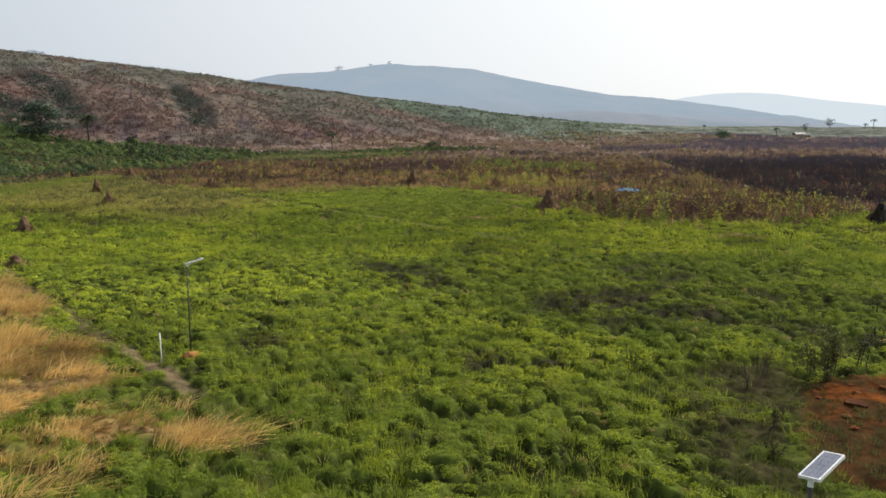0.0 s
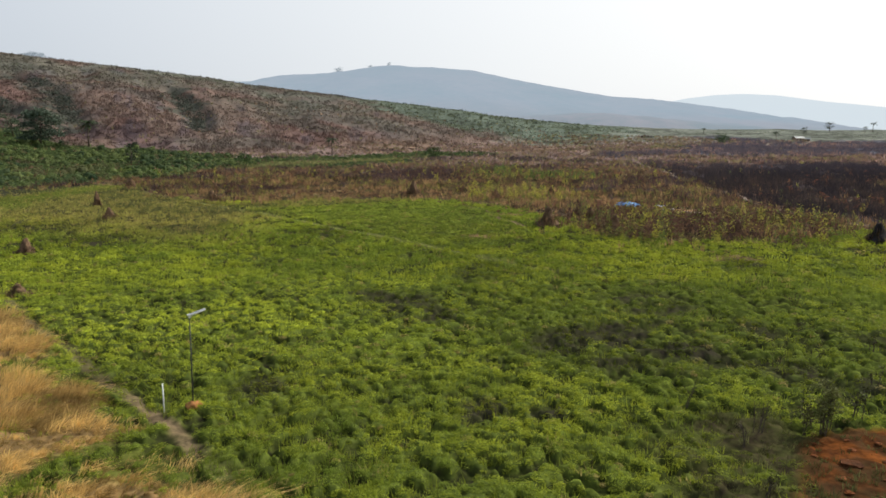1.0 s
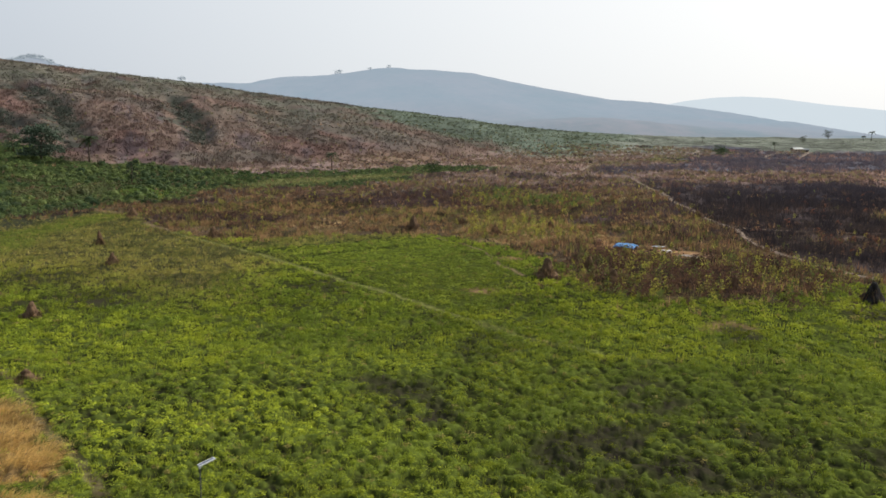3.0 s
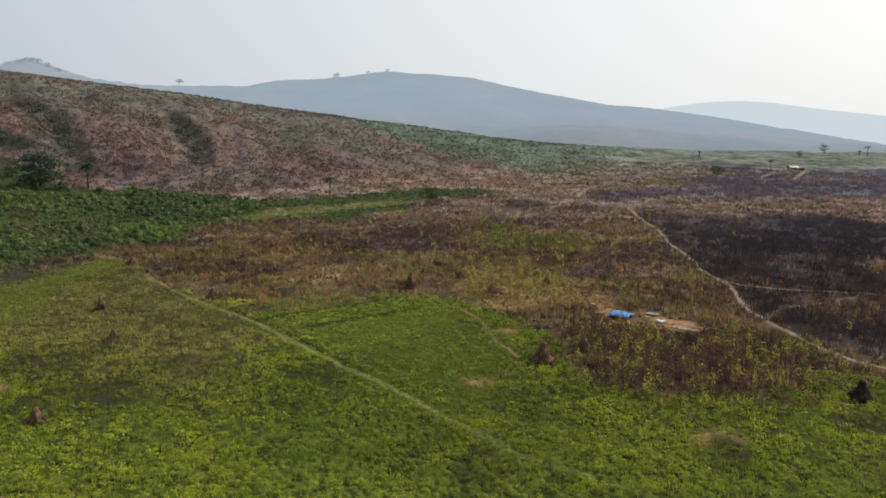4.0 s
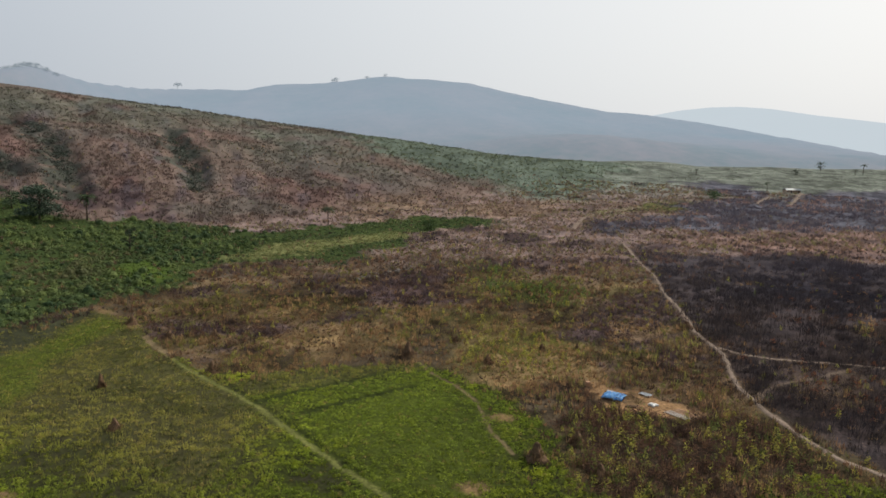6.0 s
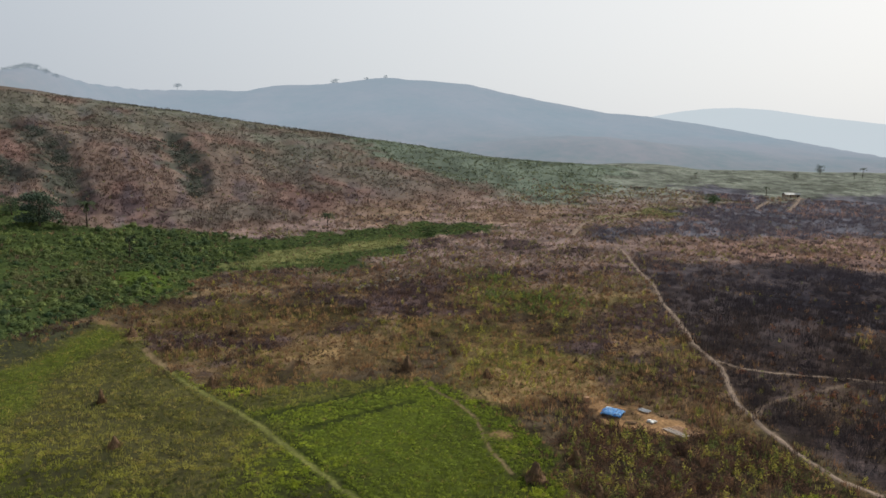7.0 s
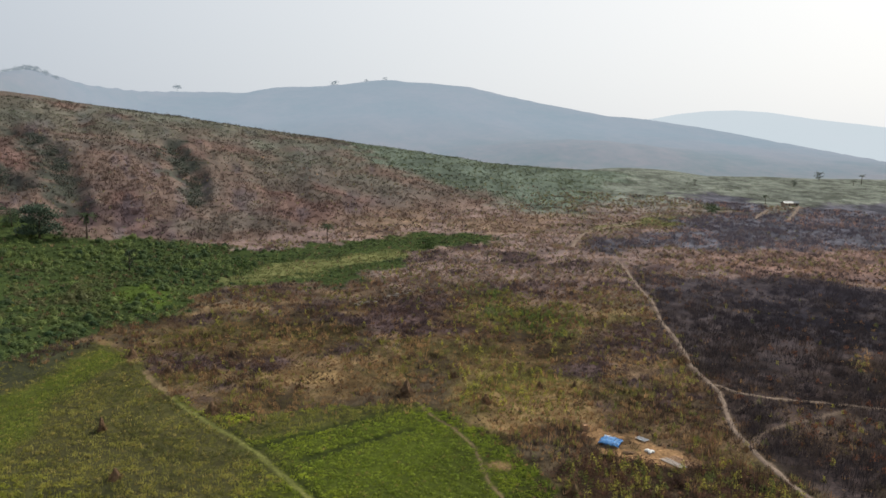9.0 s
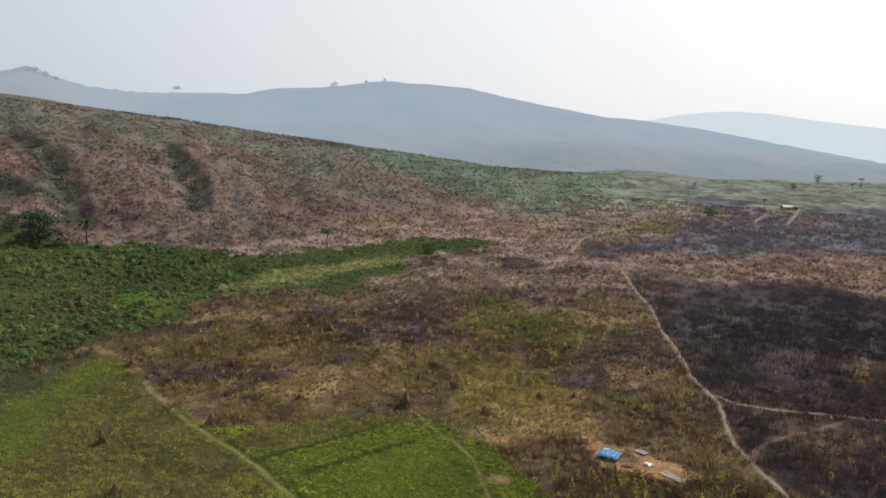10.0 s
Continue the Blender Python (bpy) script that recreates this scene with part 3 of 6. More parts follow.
def add_box(bm, sx, sy, sz, m=Matrix(), bevel=0.0):
    made = bmesh.ops.create_cube(bm, size=1.0, matrix=m @ Matrix.Diagonal((sx, sy, sz, 1)))["verts"]
    if bevel:
        edges = list({e for v in made for e in v.link_edges})
        bmesh.ops.bevel(bm, geom=edges, offset=bevel, segments=2, affect="EDGES", profile=0.5)


def add_tube(bm, points, radii, sides=8):
    """A tapered tube along points."""
    rings = []
    for i, p in enumerate(points):
        p = Vector(p)
        a = Vector(points[min(i + 1, len(points) - 1)]) - Vector(points[max(i - 1, 0)])
        q = a.to_track_quat("Z", "Y")
        rings.append([bm.verts.new(p + q @ Vector((math.cos(2 * math.pi * j / sides) * radii[i], math.sin(2 * math.pi * j / sides) * radii[i], 0))) for j in range(sides)])
    for r0, r1 in zip(rings[:-1], rings[1:]):
        for j in range(sides):
            bm.faces.new((r0[j], r0[(j + 1) % sides], r1[(j + 1) % sides], r1[j]))
    bm.faces.new(rings[0][::-1])
    bm.faces.new(rings[-1])


# ---------- the ground, one sheet out to the horizon ----------


def build_ground():
    front = np.linspace(-38, 38, 371)
    rest = np.linspace(38, 322, 60)[1:-1]
    ang = np.radians(np.r_[front, rest])
    rad = np.r_[np.linspace(0.01, 14, 15), np.geomspace(15, 110, 330), np.geomspace(111, 420, 235), np.geomspace(423, 1000, 100), np.geomspace(1030, 4600, 24)]
    A, R = np.meshgrid(ang, rad)
    x, y = (R * np.sin(A)).ravel(), (R * np.cos(A)).ravel()
    z = height(x, y) - np.where(np.hypot(x, y) > 1000, smooth(1000, 1300, np.hypot(x, y)) * 35, 0)
    a, b, w = ground_tones(x, y)
    z = z - 0.10 * np.maximum(w["path"], w["road"]) - 0.3 * w["ditch"]
    na, nr = len(ang), len(rad)
    i, j = np.meshgrid(np.arange(nr - 1), np.arange(na), indexing="ij")
    i, j = i.ravel(), j.ravel()
    k = (j + 1) % na
    faces = np.c_[i * na + j, i * na + k, (i + 1) * na + k, (i + 1) * na + j][:, ::-1]
    me = array_mesh("ground", np.c_[x, y, z], faces, [GROUND], {"tone_a": a, "tone_b": b}, True)
    return tagged(new("ground", me), "rolling savanna ground with green, dry and burnt patches", "ground", kind="structure")


build_ground()



def track(name, line, half, label, seed, bed=0.05):
    """A trodden track: two bare ruts with a rougher crown between them, and crumbling shoulders."""
    pts = np.array(line, float)
    d = np.r_[0, np.cumsum(np.hypot(*np.diff(pts, axis=0).T))]
    q = np.arange(0, d[-1], max(0.6, half * 0.9))
    cx, cy = np.interp(q, d, pts[:, 0]), np.interp(q, d, pts[:, 1])
    for _ in range(6):
        cx[1:-1], cy[1:-1] = (cx[:-2] + 2 * cx[1:-1] + cx[2:]) / 4, (cy[:-2] + 2 * cy[1:-1] + cy[2:]) / 4
    tx, ty = np.gradient(cx), np.gradient(cy)
    n = np.hypot(tx, ty)
    nx, ny = -ty / n, tx / n
    wob = (cloudy(cx, cy, 5, seed) - 0.5) * 1.3 * half
    wide = half * (0.65 + 0.7 * cloudy(cx, cy, 4, seed + 1))
    rows, rise = (-1.25, -0.95, -0.6, -0.25, 0.25, 0.6, 0.95, 1.25), (-0.45, 0.0, -0.05, 0.02, 0.02, -0.05, 0.0, -0.45)
    co = []
    for k, up in zip(rows, rise):
        ragged = 0.18 * half * (value_noise(cx * 1.0, cy + 7 * k, 0.9, seed + 2) - 0.5) * (abs(k) > 0.9)
        px, py = cx + nx * (wob + k * wide + ragged), cy + ny * (wob + k * wide + ragged)
        co.append(np.c_[px, py, height(px, py) + bed + up])
    m, w = len(cx), len(rows)
    i, j = np.meshgrid(np.arange(m - 1), np.arange(w - 1), indexing="ij")
    i, j = i.ravel(), j.ravel()
    faces = np.c_[i * w + j, i * w + j + 1, (i + 1) * w + j + 1, (i + 1) * w + j]
    me = array_mesh(name, np.stack(co, 1).reshape(-1, 3), faces, [TRACK], smooth_faces=True)
    return tagged(new(name, me), label, "track", kind="structure")


track("road_1", ROAD, 0.55, "pale earth track along the edge of burnt ground", 121)
track("road_2", ROAD_EAST, 0.42, "pale earth track branching across burnt ground", 131)
for far_line in FAR_TRACKS:
    track("road_far", far_line, 0.8, "pale earth track on the far plain", 141, 0.15)

RIDGE_X = [-1500, -1100, -917, -870, -830, -813, -784, -769, -739, -708, -511, -465, -412, -295, -201, -136, -23, 80, 184, 332, 431, 543, 679, 802, 918, 1051, 1200, 1500]
RIDGE_Y = [1450, 1450, 1450, 1480, 1500, 1520, 1600, 1700, 1850, 2000, 2000, 2000, 2000, 1980, 1950, 1950, 1930, 1930, 1930, 1920, 1900, 1880, 1850, 1800, 1750, 1700, 1650, 1600]
RIDGE_Z = [190, 200, 205, 208, 216, 216, 204, 202, 206, 218, 218, 230, 235, 238, 248, 254, 245, 237, 216, 188, 170, 160, 139, 109, 82, 51, 28, 10]


def backdrop_height(x, y):
    top, at = np.interp(x, RIDGE_X, RIDGE_Z), np.interp(x, RIDGE_X, RIDGE_Y)
    v = (at - y) / (0.42 * at)
    low = 34.0
    face = low + (top - low) * np.where(v > 0, (1 - smooth(0, 1.0, v)) * 0.65 + 0.35 * np.clip(1 - v, 0, 1) ** 2, 1 - 0.4 * np.clip(-v, 0, 1))
    spur = 40 * np.exp(-((x - 300) / 230) ** 2 - ((y - 1290) / 150) ** 2)
    rough = (cloudy(x, y, 160, 51) - 0.5) * 16 * smooth(0.02, 0.25, v) + (value_noise(x, y, 22, 54) - 0.5) * 3
    return face + spur + rough


def build_backdrop(name, xs, ys, h, mat, label):
    X, Y = np.meshgrid(xs, ys)
    x, y = X.ravel(), Y.ravel()
    na = len(xs)
    i, j = np.meshgrid(np.arange(len(ys) - 1), np.arange(na - 1), indexing="ij")
    i, j = i.ravel(), j.ravel()
    faces = np.c_[i * na + j, i * na + j + 1, (i + 1) * na + j + 1, (i + 1) * na + j]
    me = array_mesh(name, np.c_[x, y, h(x, y)], faces, [mat], smooth_faces=True)
    return tagged(new(name, me), label, "hill", kind="structure")


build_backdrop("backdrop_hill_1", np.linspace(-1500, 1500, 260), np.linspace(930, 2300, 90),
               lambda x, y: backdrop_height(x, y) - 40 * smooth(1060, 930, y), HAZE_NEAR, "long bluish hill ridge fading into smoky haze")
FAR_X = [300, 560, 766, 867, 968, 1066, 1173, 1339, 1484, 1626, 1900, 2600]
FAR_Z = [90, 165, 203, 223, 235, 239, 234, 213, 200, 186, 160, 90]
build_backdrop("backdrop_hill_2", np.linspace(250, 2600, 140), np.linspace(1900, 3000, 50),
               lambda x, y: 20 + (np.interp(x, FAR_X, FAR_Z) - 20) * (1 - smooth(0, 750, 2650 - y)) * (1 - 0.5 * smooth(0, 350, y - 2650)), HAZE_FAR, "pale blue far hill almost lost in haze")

# ---------- cover of grass, leaves and stems ----------
rng = np.random.default_rng(7)


def spots(n, r0, r1, power, half=37.0):
    """Places on the ground in a sector ahead of the take-off point, closer together near by."""
    p = power + 1
    r = (r0 ** p + rng.random(n) * (r1 ** p - r0 ** p)) ** (1 / p)
    a = np.radians(rng.uniform(-half, half, n))
    return r * np.sin(a), r * np.cos(a)


def jittered(cell, r0, r1, half=37.0):
    """Places one to a cell of the plan, shaken out of line."""
    n = int(2 * r1 / cell)
    gx, gy = np.meshgrid(np.arange(-n // 2, n // 2) * cell, np.arange(0, n // 2 + 1) * cell)
    gx, gy = gx.ravel() + rng.uniform(-0.42, 0.42, gx.size) * cell, gy.ravel() + rng.uniform(-0.42, 0.42, gy.size) * cell
    r, a = np.hypot(gx, gy), np.degrees(np.arctan2(gx, gy))
    ok = (r > r0) & (r < r1) & (np.abs(a) < half)
    return gx[ok], gy[ok]


def rep(v, k):
    return np.repeat(v, k, axis=0)


def blades(name, x, y, tall, wide, k, tint, mat, label, spread=0.5, lean=0.6, wind=(0.0, 0.0), bend=False, sink=0.03):
    """k blades to each tuft, in one mesh."""
    n = len(x)
    z = height(x, y) - sink
    r = np.sqrt(rng.random(n * k)) * spread * rep(tall, k)
    a = rng.uniform(0, 2 * math.pi, n * k)
    bx, by, bz = rep(x, k) + r * np.cos(a), rep(y, k) + r * np.sin(a), rep(z, k)
    h = rep(tall, k) * rng.uniform(0.55, 1.15, n * k)
    w = rep(wide, k) * rng.uniform(0.6, 1.3, n * k) * 0.5
    la = a + rng.normal(0, 0.9, n * k)
    ll = np.abs(rng.normal(0, lean, n * k)) * h
    dx, dy = np.cos(la) * ll + wind[0] * h, np.sin(la) * ll + wind[1] * h
    up = np.sqrt(np.clip(h * h - 0.6 * (dx * dx + dy * dy), 0.06 * h * h, None))
    fa = rng.uniform(0, math.pi, n * k)
    ex, ey = np.cos(fa) * w, np.sin(fa) * w
    b0, b1 = np.c_[bx - ex, by - ey, bz], np.c_[bx + ex, by + ey, bz]
    tip = np.c_[bx + dx, by + dy, bz + up]
    shade = rep(tint, k) * rng.uniform(0.8, 1.25, (n * k, 1))
    idx = np.arange(n * k)[:, None]
    if bend:
        mid = np.c_[bx + dx * 0.32, by + dy * 0.32, bz + up * 0.68]
        off = np.c_[ex, ey, np.zeros(n * k)] * 0.8
        co = np.stack([b0, b1, mid - off, mid + off, tip], 1).reshape(-1, 3)
        f = np.concatenate([idx * 5 + np.array([[0, 1, 3]]), idx * 5 + np.array([[0, 3, 2]]), idx * 5 + np.array([[2, 3, 4]])])
        col = rep(shade, 5)
    else:
        co = np.stack([b0, b1, tip], 1).reshape(-1, 3)
        f = idx * 3 + np.array([[0, 1, 2]])
        col = rep(shade, 3)
    me = array_mesh(name, co, f, [mat], {"tint": col})
    return tagged(new(name, me), label, "grass", kind="stuff")


def leaf_cloud(cx, cy, cz, radius, tall, size, k, hollow=0.45, width=0.38, up=0.0):
    """Corners of k leaves round each centre, in lumpy domes."""
    n = len(cx)
    d = rng.normal(size=(n * k, 3))
    d /= np.linalg.norm(d, axis=1)[:, None]
    d[:, 2] = np.abs(d[:, 2])
    rr = (hollow + (1 - hollow) * rng.random(n * k) ** 0.6) * rng.uniform(0.75, 1.1, n * k)
    c = np.c_[rep(cx, k), rep(cy, k), rep(cz, k)] + d * rr[:, None] * np.c_[rep(radius, k), rep(radius, k), rep(tall, k)]
    s = (rep(size, k) * rng.uniform(0.6, 1.3, n * k))[:, None]
    u = rng.normal(size=(n * k, 3)) + d * 0.4 + np.array((0, 0, up))
    u /= np.linalg.norm(u, axis=1)[:, None]
    v = np.cross(u, rng.normal(size=(n * k, 3)))
    v /= np.linalg.norm(v, axis=1)[:, None] + 1e-6
    return np.stack([c - u * s * 0.6, c + v * s * width, c + u * s * 0.6], 1).reshape(-1, 3), np.arange(n * k * 3).reshape(-1, 3)


def hugging_leaves(cx, cy, cz, radius, tall, size, k, loose=0.45, width=0.45):
    """Corners of k leaves that lie close over low round cushions."""
    n = len(cx)
    d = rng.normal(size=(n * k, 3))
    d /= np.linalg.norm(d, axis=1)[:, None]
    d[:, 2] = np.abs(d[:, 2])
    r3 = np.c_[rep(radius, k), rep(radius, k), rep(tall, k)]
    c = np.c_[rep(cx, k), rep(cy, k), rep(cz, k)] + d * r3 * rng.uniform(0.72, 1.08, (n * k, 1))
    out = d / r3
    out /= np.linalg.norm(out, axis=1)[:, None]
    out = out + np.array((0, 0, 0.25)) + rng.normal(0, loose, (n * k, 3))
    out /= np.linalg.norm(out, axis=1)[:, None]
    u = np.cross(out, rng.normal(size=(n * k, 3)))
    u[:, 2] = np.abs(u[:, 2])
    u /= np.linalg.norm(u, axis=1)[:, None] + 1e-6
    v = np.cross(out, u)
    s = (rep(size, k) * rng.uniform(0.6, 1.3, n * k))[:, None]
    return np.stack([c - u * s * 0.6 - v * s * width, c - u * s * 0.6 + v * s * width, c + u * s], 1).reshape(-1, 3), np.arange(n * k * 3).reshape(-1, 3)


def domes(cx, cy, cz, radius, tall, sides=7, rings=2):
    """Corners and faces of uneven leafy cores, one low dome to each centre."""
    n = len(cx)
    co, turn = [], rng.uniform(0, 6.28, n)
    for i in range(rings):
        q = (i + 0.15) / rings * 1.2
        for j in range(sides):
            a = turn + 2 * math.pi * j / sides
            w = rng.uniform(0.72, 1.12, n)
            co.append(np.c_[cx + np.cos(a) * radius * math.cos(q) * w, cy + np.sin(a) * radius * math.cos(q) * w, cz + tall * math.sin(q) * rng.uniform(0.75, 1.1, n) - (0.35 * tall if i == 0 else 0)])
    co.append(np.c_[cx, cy, cz + tall * rng.uniform(0.82, 1.02, n)])
    m = rings * sides + 1
    f = []
    for j in range(sides):
        k = (j + 1) % sides
        for i in range(rings - 1):
            a, b, c, d = i * sides + j, i * sides + k, (i + 1) * sides + k, (i + 1) * sides + j
            f += [(a, b, c), (a, c, d)]
        f.append(((rings - 1) * sides + j, (rings - 1) * sides + k, m - 1))
    faces = (np.arange(n)[:, None, None] * m + np.array(f)[None]).reshape(-1, 3)
    return np.stack(co, 1).reshape(-1, 3), faces, m


def bushes(name, x, y, radius, tall, size, k, tint, mat, label, category="bush", lift=0.0, vary=0.32, hug=0.0, core=0):
    if hug:
        co, f = hugging_leaves(x, y, height(x, y) + lift - 0.05, radius, tall, size * 0.55, k, hug)
    else:
        co, f = leaf_cloud(x, y, height(x, y) + lift - 0.05, radius, tall, size, k)
    col = rep(rep(tint, k) * rng.uniform(1 - vary, 1 + vary, (len(x) * k, 1)), 3)
    if core:
        c2, f2, m = domes(x, y, height(x, y) + lift - 0.05, radius * 0.85, tall * 0.78, 7, core)
        f = np.r_[f, f2 + len(co)]
        co, col = np.r_[co, c2], np.r_[col, rep(tint * 0.9, m) * rng.uniform(0.8, 1.15, (len(x) * m, 1))]
    me = array_mesh(name, co, f, [mat], {"tint": col})
    return tagged(new(name, me), label, category, kind="stuff")


def tones_at(x, y, low=0.6, high=1.5, mix=None):
    a, b, z = ground_tones(x, y)
    m = rng.random((len(x), 1)) if mix is None else mix[:, None]
    return (a * (1 - m) + b * m) * rng.uniform(low, high, (len(x), 1)), z


def lumps(x, y, size, seed):
    return cloudy(x, y, size, seed)


BARE = ("path", "road", "camp", "red", "ditch")


def keep(x, y, z, odds):
    bare = np.maximum.reduce([z[k] for k in BARE])
    return rng.random(len(x)) < odds * (1 - np.clip(bare * 1.1, 0, 1))


def green_tint(x, y, z, seed):
    """Fresh grass: lit green, with deeper and drier tufts among it."""
    n = len(x)
    m = np.clip((0.35 * lumps(x, y, 2.4, seed + 8) + 0.35 * lumps(x, y, 6, seed) + 0.30 * lumps(x, y, 26, seed + 4) - 0.36) / 0.28 + rng.normal(0, 0.12, n), 0, 1)[:, None]
    c = np.array((0.144, 0.190, 0.026)) * (1 - m) + np.array((0.318, 0.352, 0.034)) * m
    o = z["olive"][:, None]
    p = rng.random((n, 1))
    q = np.clip(smooth(0.38, 0.57, 0.38 * cloudy(x * 0.5, y, 4.5, 171) + 0.34 * cloudy(x * 0.6, y, 1.7, 173) + 0.28 * cloudy(x * 0.6, y, 14, 172))[:, None] * (1 - 0.55 * smooth(112, 150, y))[:, None] + 0.5 * (p - 0.5), 0, 1)
    c = c * (1 - o) + o * (np.array((0.232, 0.210, 0.052)) * q + np.array((0.058, 0.062, 0.024)) * (1 - q))
    c = c * (0.88 + (0.04 + 0.28 * smooth(6, -8, x)) * smooth(40, 52, y) - 0.16 * z["rough"])[:, None]
    c = c * (1 - 0.5 * z["dark"][:, None] - 0.5 * z["ash"][:, None])
    g = z["meadow"][:, None]
    c = c * (1 - g) + g * (np.array((0.185, 0.220, 0.040)) * p + np.array((0.135, 0.176, 0.030)) * (1 - p))
    dry = (rng.random(n) < 0.03 + 0.1 * z["olive"])[:, None]
    return np.where(dry, np.array((0.26, 0.21, 0.07)), c) * rng.uniform(0.88, 1.12, (n, 1))


# fresh grass of the field: low leafy tussocks with dark wet gaps
def tussocks(name, cell, r0, r1, radius, size, k, seed, label, grain=1.0, width=0.3):
    x, y = jittered(cell, r0, r1)
    x, y = x + rng.normal(0, 0.3 * cell, len(x)), y + rng.normal(0, 0.3 * cell, len(x))
    z = zones(x, y)
    high = clump(x / grain, y / grain)
    even = (0.12 + 0.30 * smooth(4, -8, x)) * (1 - z["rough"]) * smooth(36, 44, y)
    even = np.maximum(even, 0.3 * smooth(78, 95, y))
    gap = (0.05 + even + (0.95 - even) * high) * (0.6 + 0.4 * smooth(0.28, 0.42, lumps(x, y, 11, seed + 1)))
    ok = keep(x, y, z, z["field"] * (1 - z["straw"] * 0.9) * np.maximum(gap, 0.8 * z["meadow"]) * (1 - 0.55 * z["dark"]) * (1 - 0.7 * z["ash"]) * (1 - 0.45 * z["rough"] * (1 - high)) * (1 - 0.6 * z["olive"] * smooth(0.46, 0.58, lumps(x, y, 5, 106))) * (1 - np.clip(1.5 * z["lane"], 0, 1)) * (1 - 0.8 * z["gold"]) * (1 - 0.8 * z["swamp"]))
    x, y, high, z = x[ok], y[ok], high[ok], {key: v[ok] for key, v in z.items()}
    rad = radius * np.clip(rng.lognormal(0, 0.38, len(x)), 0.4, 2.2) * (0.75 + 0.4 * high)
    tall = (0.5 * rad + 0.5 * radius) * (0.5 + 0.8 * high) * (0.6 + 0.8 * lumps(x, y, 5, seed + 2)) * rng.uniform(0.6, 1.35, len(x)) * (1 - 0.6 * z["meadow"]) * (0.55 + 0.45 * smooth(60, 110, y))
    co, f = hugging_leaves(x, y, height(x, y) - 0.04, rad, tall, size * rng.uniform(0.8, 1.2, len(x)), k, 0.28, width)
    # gaps shaded and hummocks lightened in the tint; farther tufts raised, partly as haze
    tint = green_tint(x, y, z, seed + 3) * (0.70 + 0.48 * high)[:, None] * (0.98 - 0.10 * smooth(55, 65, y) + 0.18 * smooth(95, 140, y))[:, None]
    col = rep(rep(tint, k) * rng.uniform(0.85, 1.17, (len(x) * k, 1)), 3)
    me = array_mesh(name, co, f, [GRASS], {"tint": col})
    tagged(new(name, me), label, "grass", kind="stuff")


tussocks("near_tussocks", 0.34, 16, 42, 0.22, 0.085, 46, 61, "fresh bright green grassy tussocks on dark wet ground", 1.0, 0.2)
tussocks("field_tussocks", 0.50, 41, 84, 0.28, 0.120, 34, 61, "fresh green grassy tussocks on wet field ground", 1.0, 0.26)
tussocks("marsh_tussocks", 0.78, 82, 225, 0.38, 0.19, 20, 61, "green and olive marsh tussocks with dark gaps", 1.9, 0.45)
x, y = spots(9000, 17, 75, -0.1)
z = zones(x, y)
ok = keep(x, y, z, z["field"] * (1 - z["straw"] * 0.9) * (1 - 0.7 * z["dark"]) * (1 - 0.85 * z["ash"]) * smooth(0.3, 0.5, lumps(x, y, 4, 69)))
x, y, z = x[ok], y[ok], {k: v[ok] for k, v in z.items()}
x2, y2 = spots(30000, 72, 215, 0.0)
z2 = zones(x2, y2)
ok = keep(x2, y2, z2, z2["field"] * (1 - z2["straw"]) * (1 - 0.6 * z2["dark"]) * (1 - np.clip(1.5 * z2["lane"], 0, 1)) * (1 - 0.8 * z2["swamp"]) * (0.25 + 0.75 * clump(x2 / 1.9, y2 / 1.9)))
x2, y2, z2 = x2[ok], y2[ok], {k: v[ok] for k, v in z2.items()}
# tint raised with distance: yellower far grass, and some haze painted in
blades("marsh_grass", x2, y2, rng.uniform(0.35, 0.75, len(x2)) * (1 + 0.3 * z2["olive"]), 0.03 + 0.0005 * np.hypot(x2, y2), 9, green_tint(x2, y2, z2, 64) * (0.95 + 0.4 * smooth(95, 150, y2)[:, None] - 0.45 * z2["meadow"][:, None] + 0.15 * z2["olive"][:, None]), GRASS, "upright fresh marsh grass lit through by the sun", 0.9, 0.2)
blades("field_grass", x, y, rng.uniform(0.25, 0.55, len(x)), np.full(len(x), 0.04), 10, green_tint(x, y, z, 64), GRASS, "fine fresh grass between wet tussocks", 0.8, 0.6, (-0.05, 0.05))

# tall straw by the footpath
x, y = spots(40000, 15, 95, -0.2)
z = zones(x, y)
ok = keep(x, y, z, z["straw"] * smooth(0.2, 0.4, lumps(x, y, 3, 72) + 0.12))
x, y = x[ok], y[ok]
p = np.clip(lumps(x, y, 2.5, 73) * 1.6 - 0.3 + rng.normal(0, 0.2, len(x)), 0, 1)[:, None]
tint = np.array((0.66, 0.46, 0.17)) * p + np.array((0.40, 0.25, 0.085)) * (1 - p)
tint = tint * (0.5 + 0.7 * clump(x / 2.4, y / 2.4))[:, None]
blades("straw_grass", x, y, (0.30 + 0.8 * smooth(0.3, 0.7, lumps(x, y, 4, 74))) * (0.55 + 0.7 * clump(x / 2.4, y / 2.4)), np.full(len(x), 0.032), 18, tint, DRY, "tall golden straw grass bent by the wind", 0.5, 0.55, (0.95, 0.25), True)

# dry grass of the middle ground, in stands of different age
x, y = spots(72000, 85, 640, 0.05)
z = zones(x, y)
stand = lumps(x, y, 9, 75)
ok = keep(x, y, z, (0.35 * (1 - z["field"]) + 0.65 * (1 - z["edge"]) * (1 - z["meadow"])) * (1 - z["lush"] * 0.9) * (1 - z["burnt"] * 0.97) * (1 - 0.9 * z["hill"]) * (1 - 0.45 * z["brush"]) * (0.25 + 0.75 * smooth(0.32, 0.5, stand)))
x, y, stand = x[ok], y[ok], stand[ok]
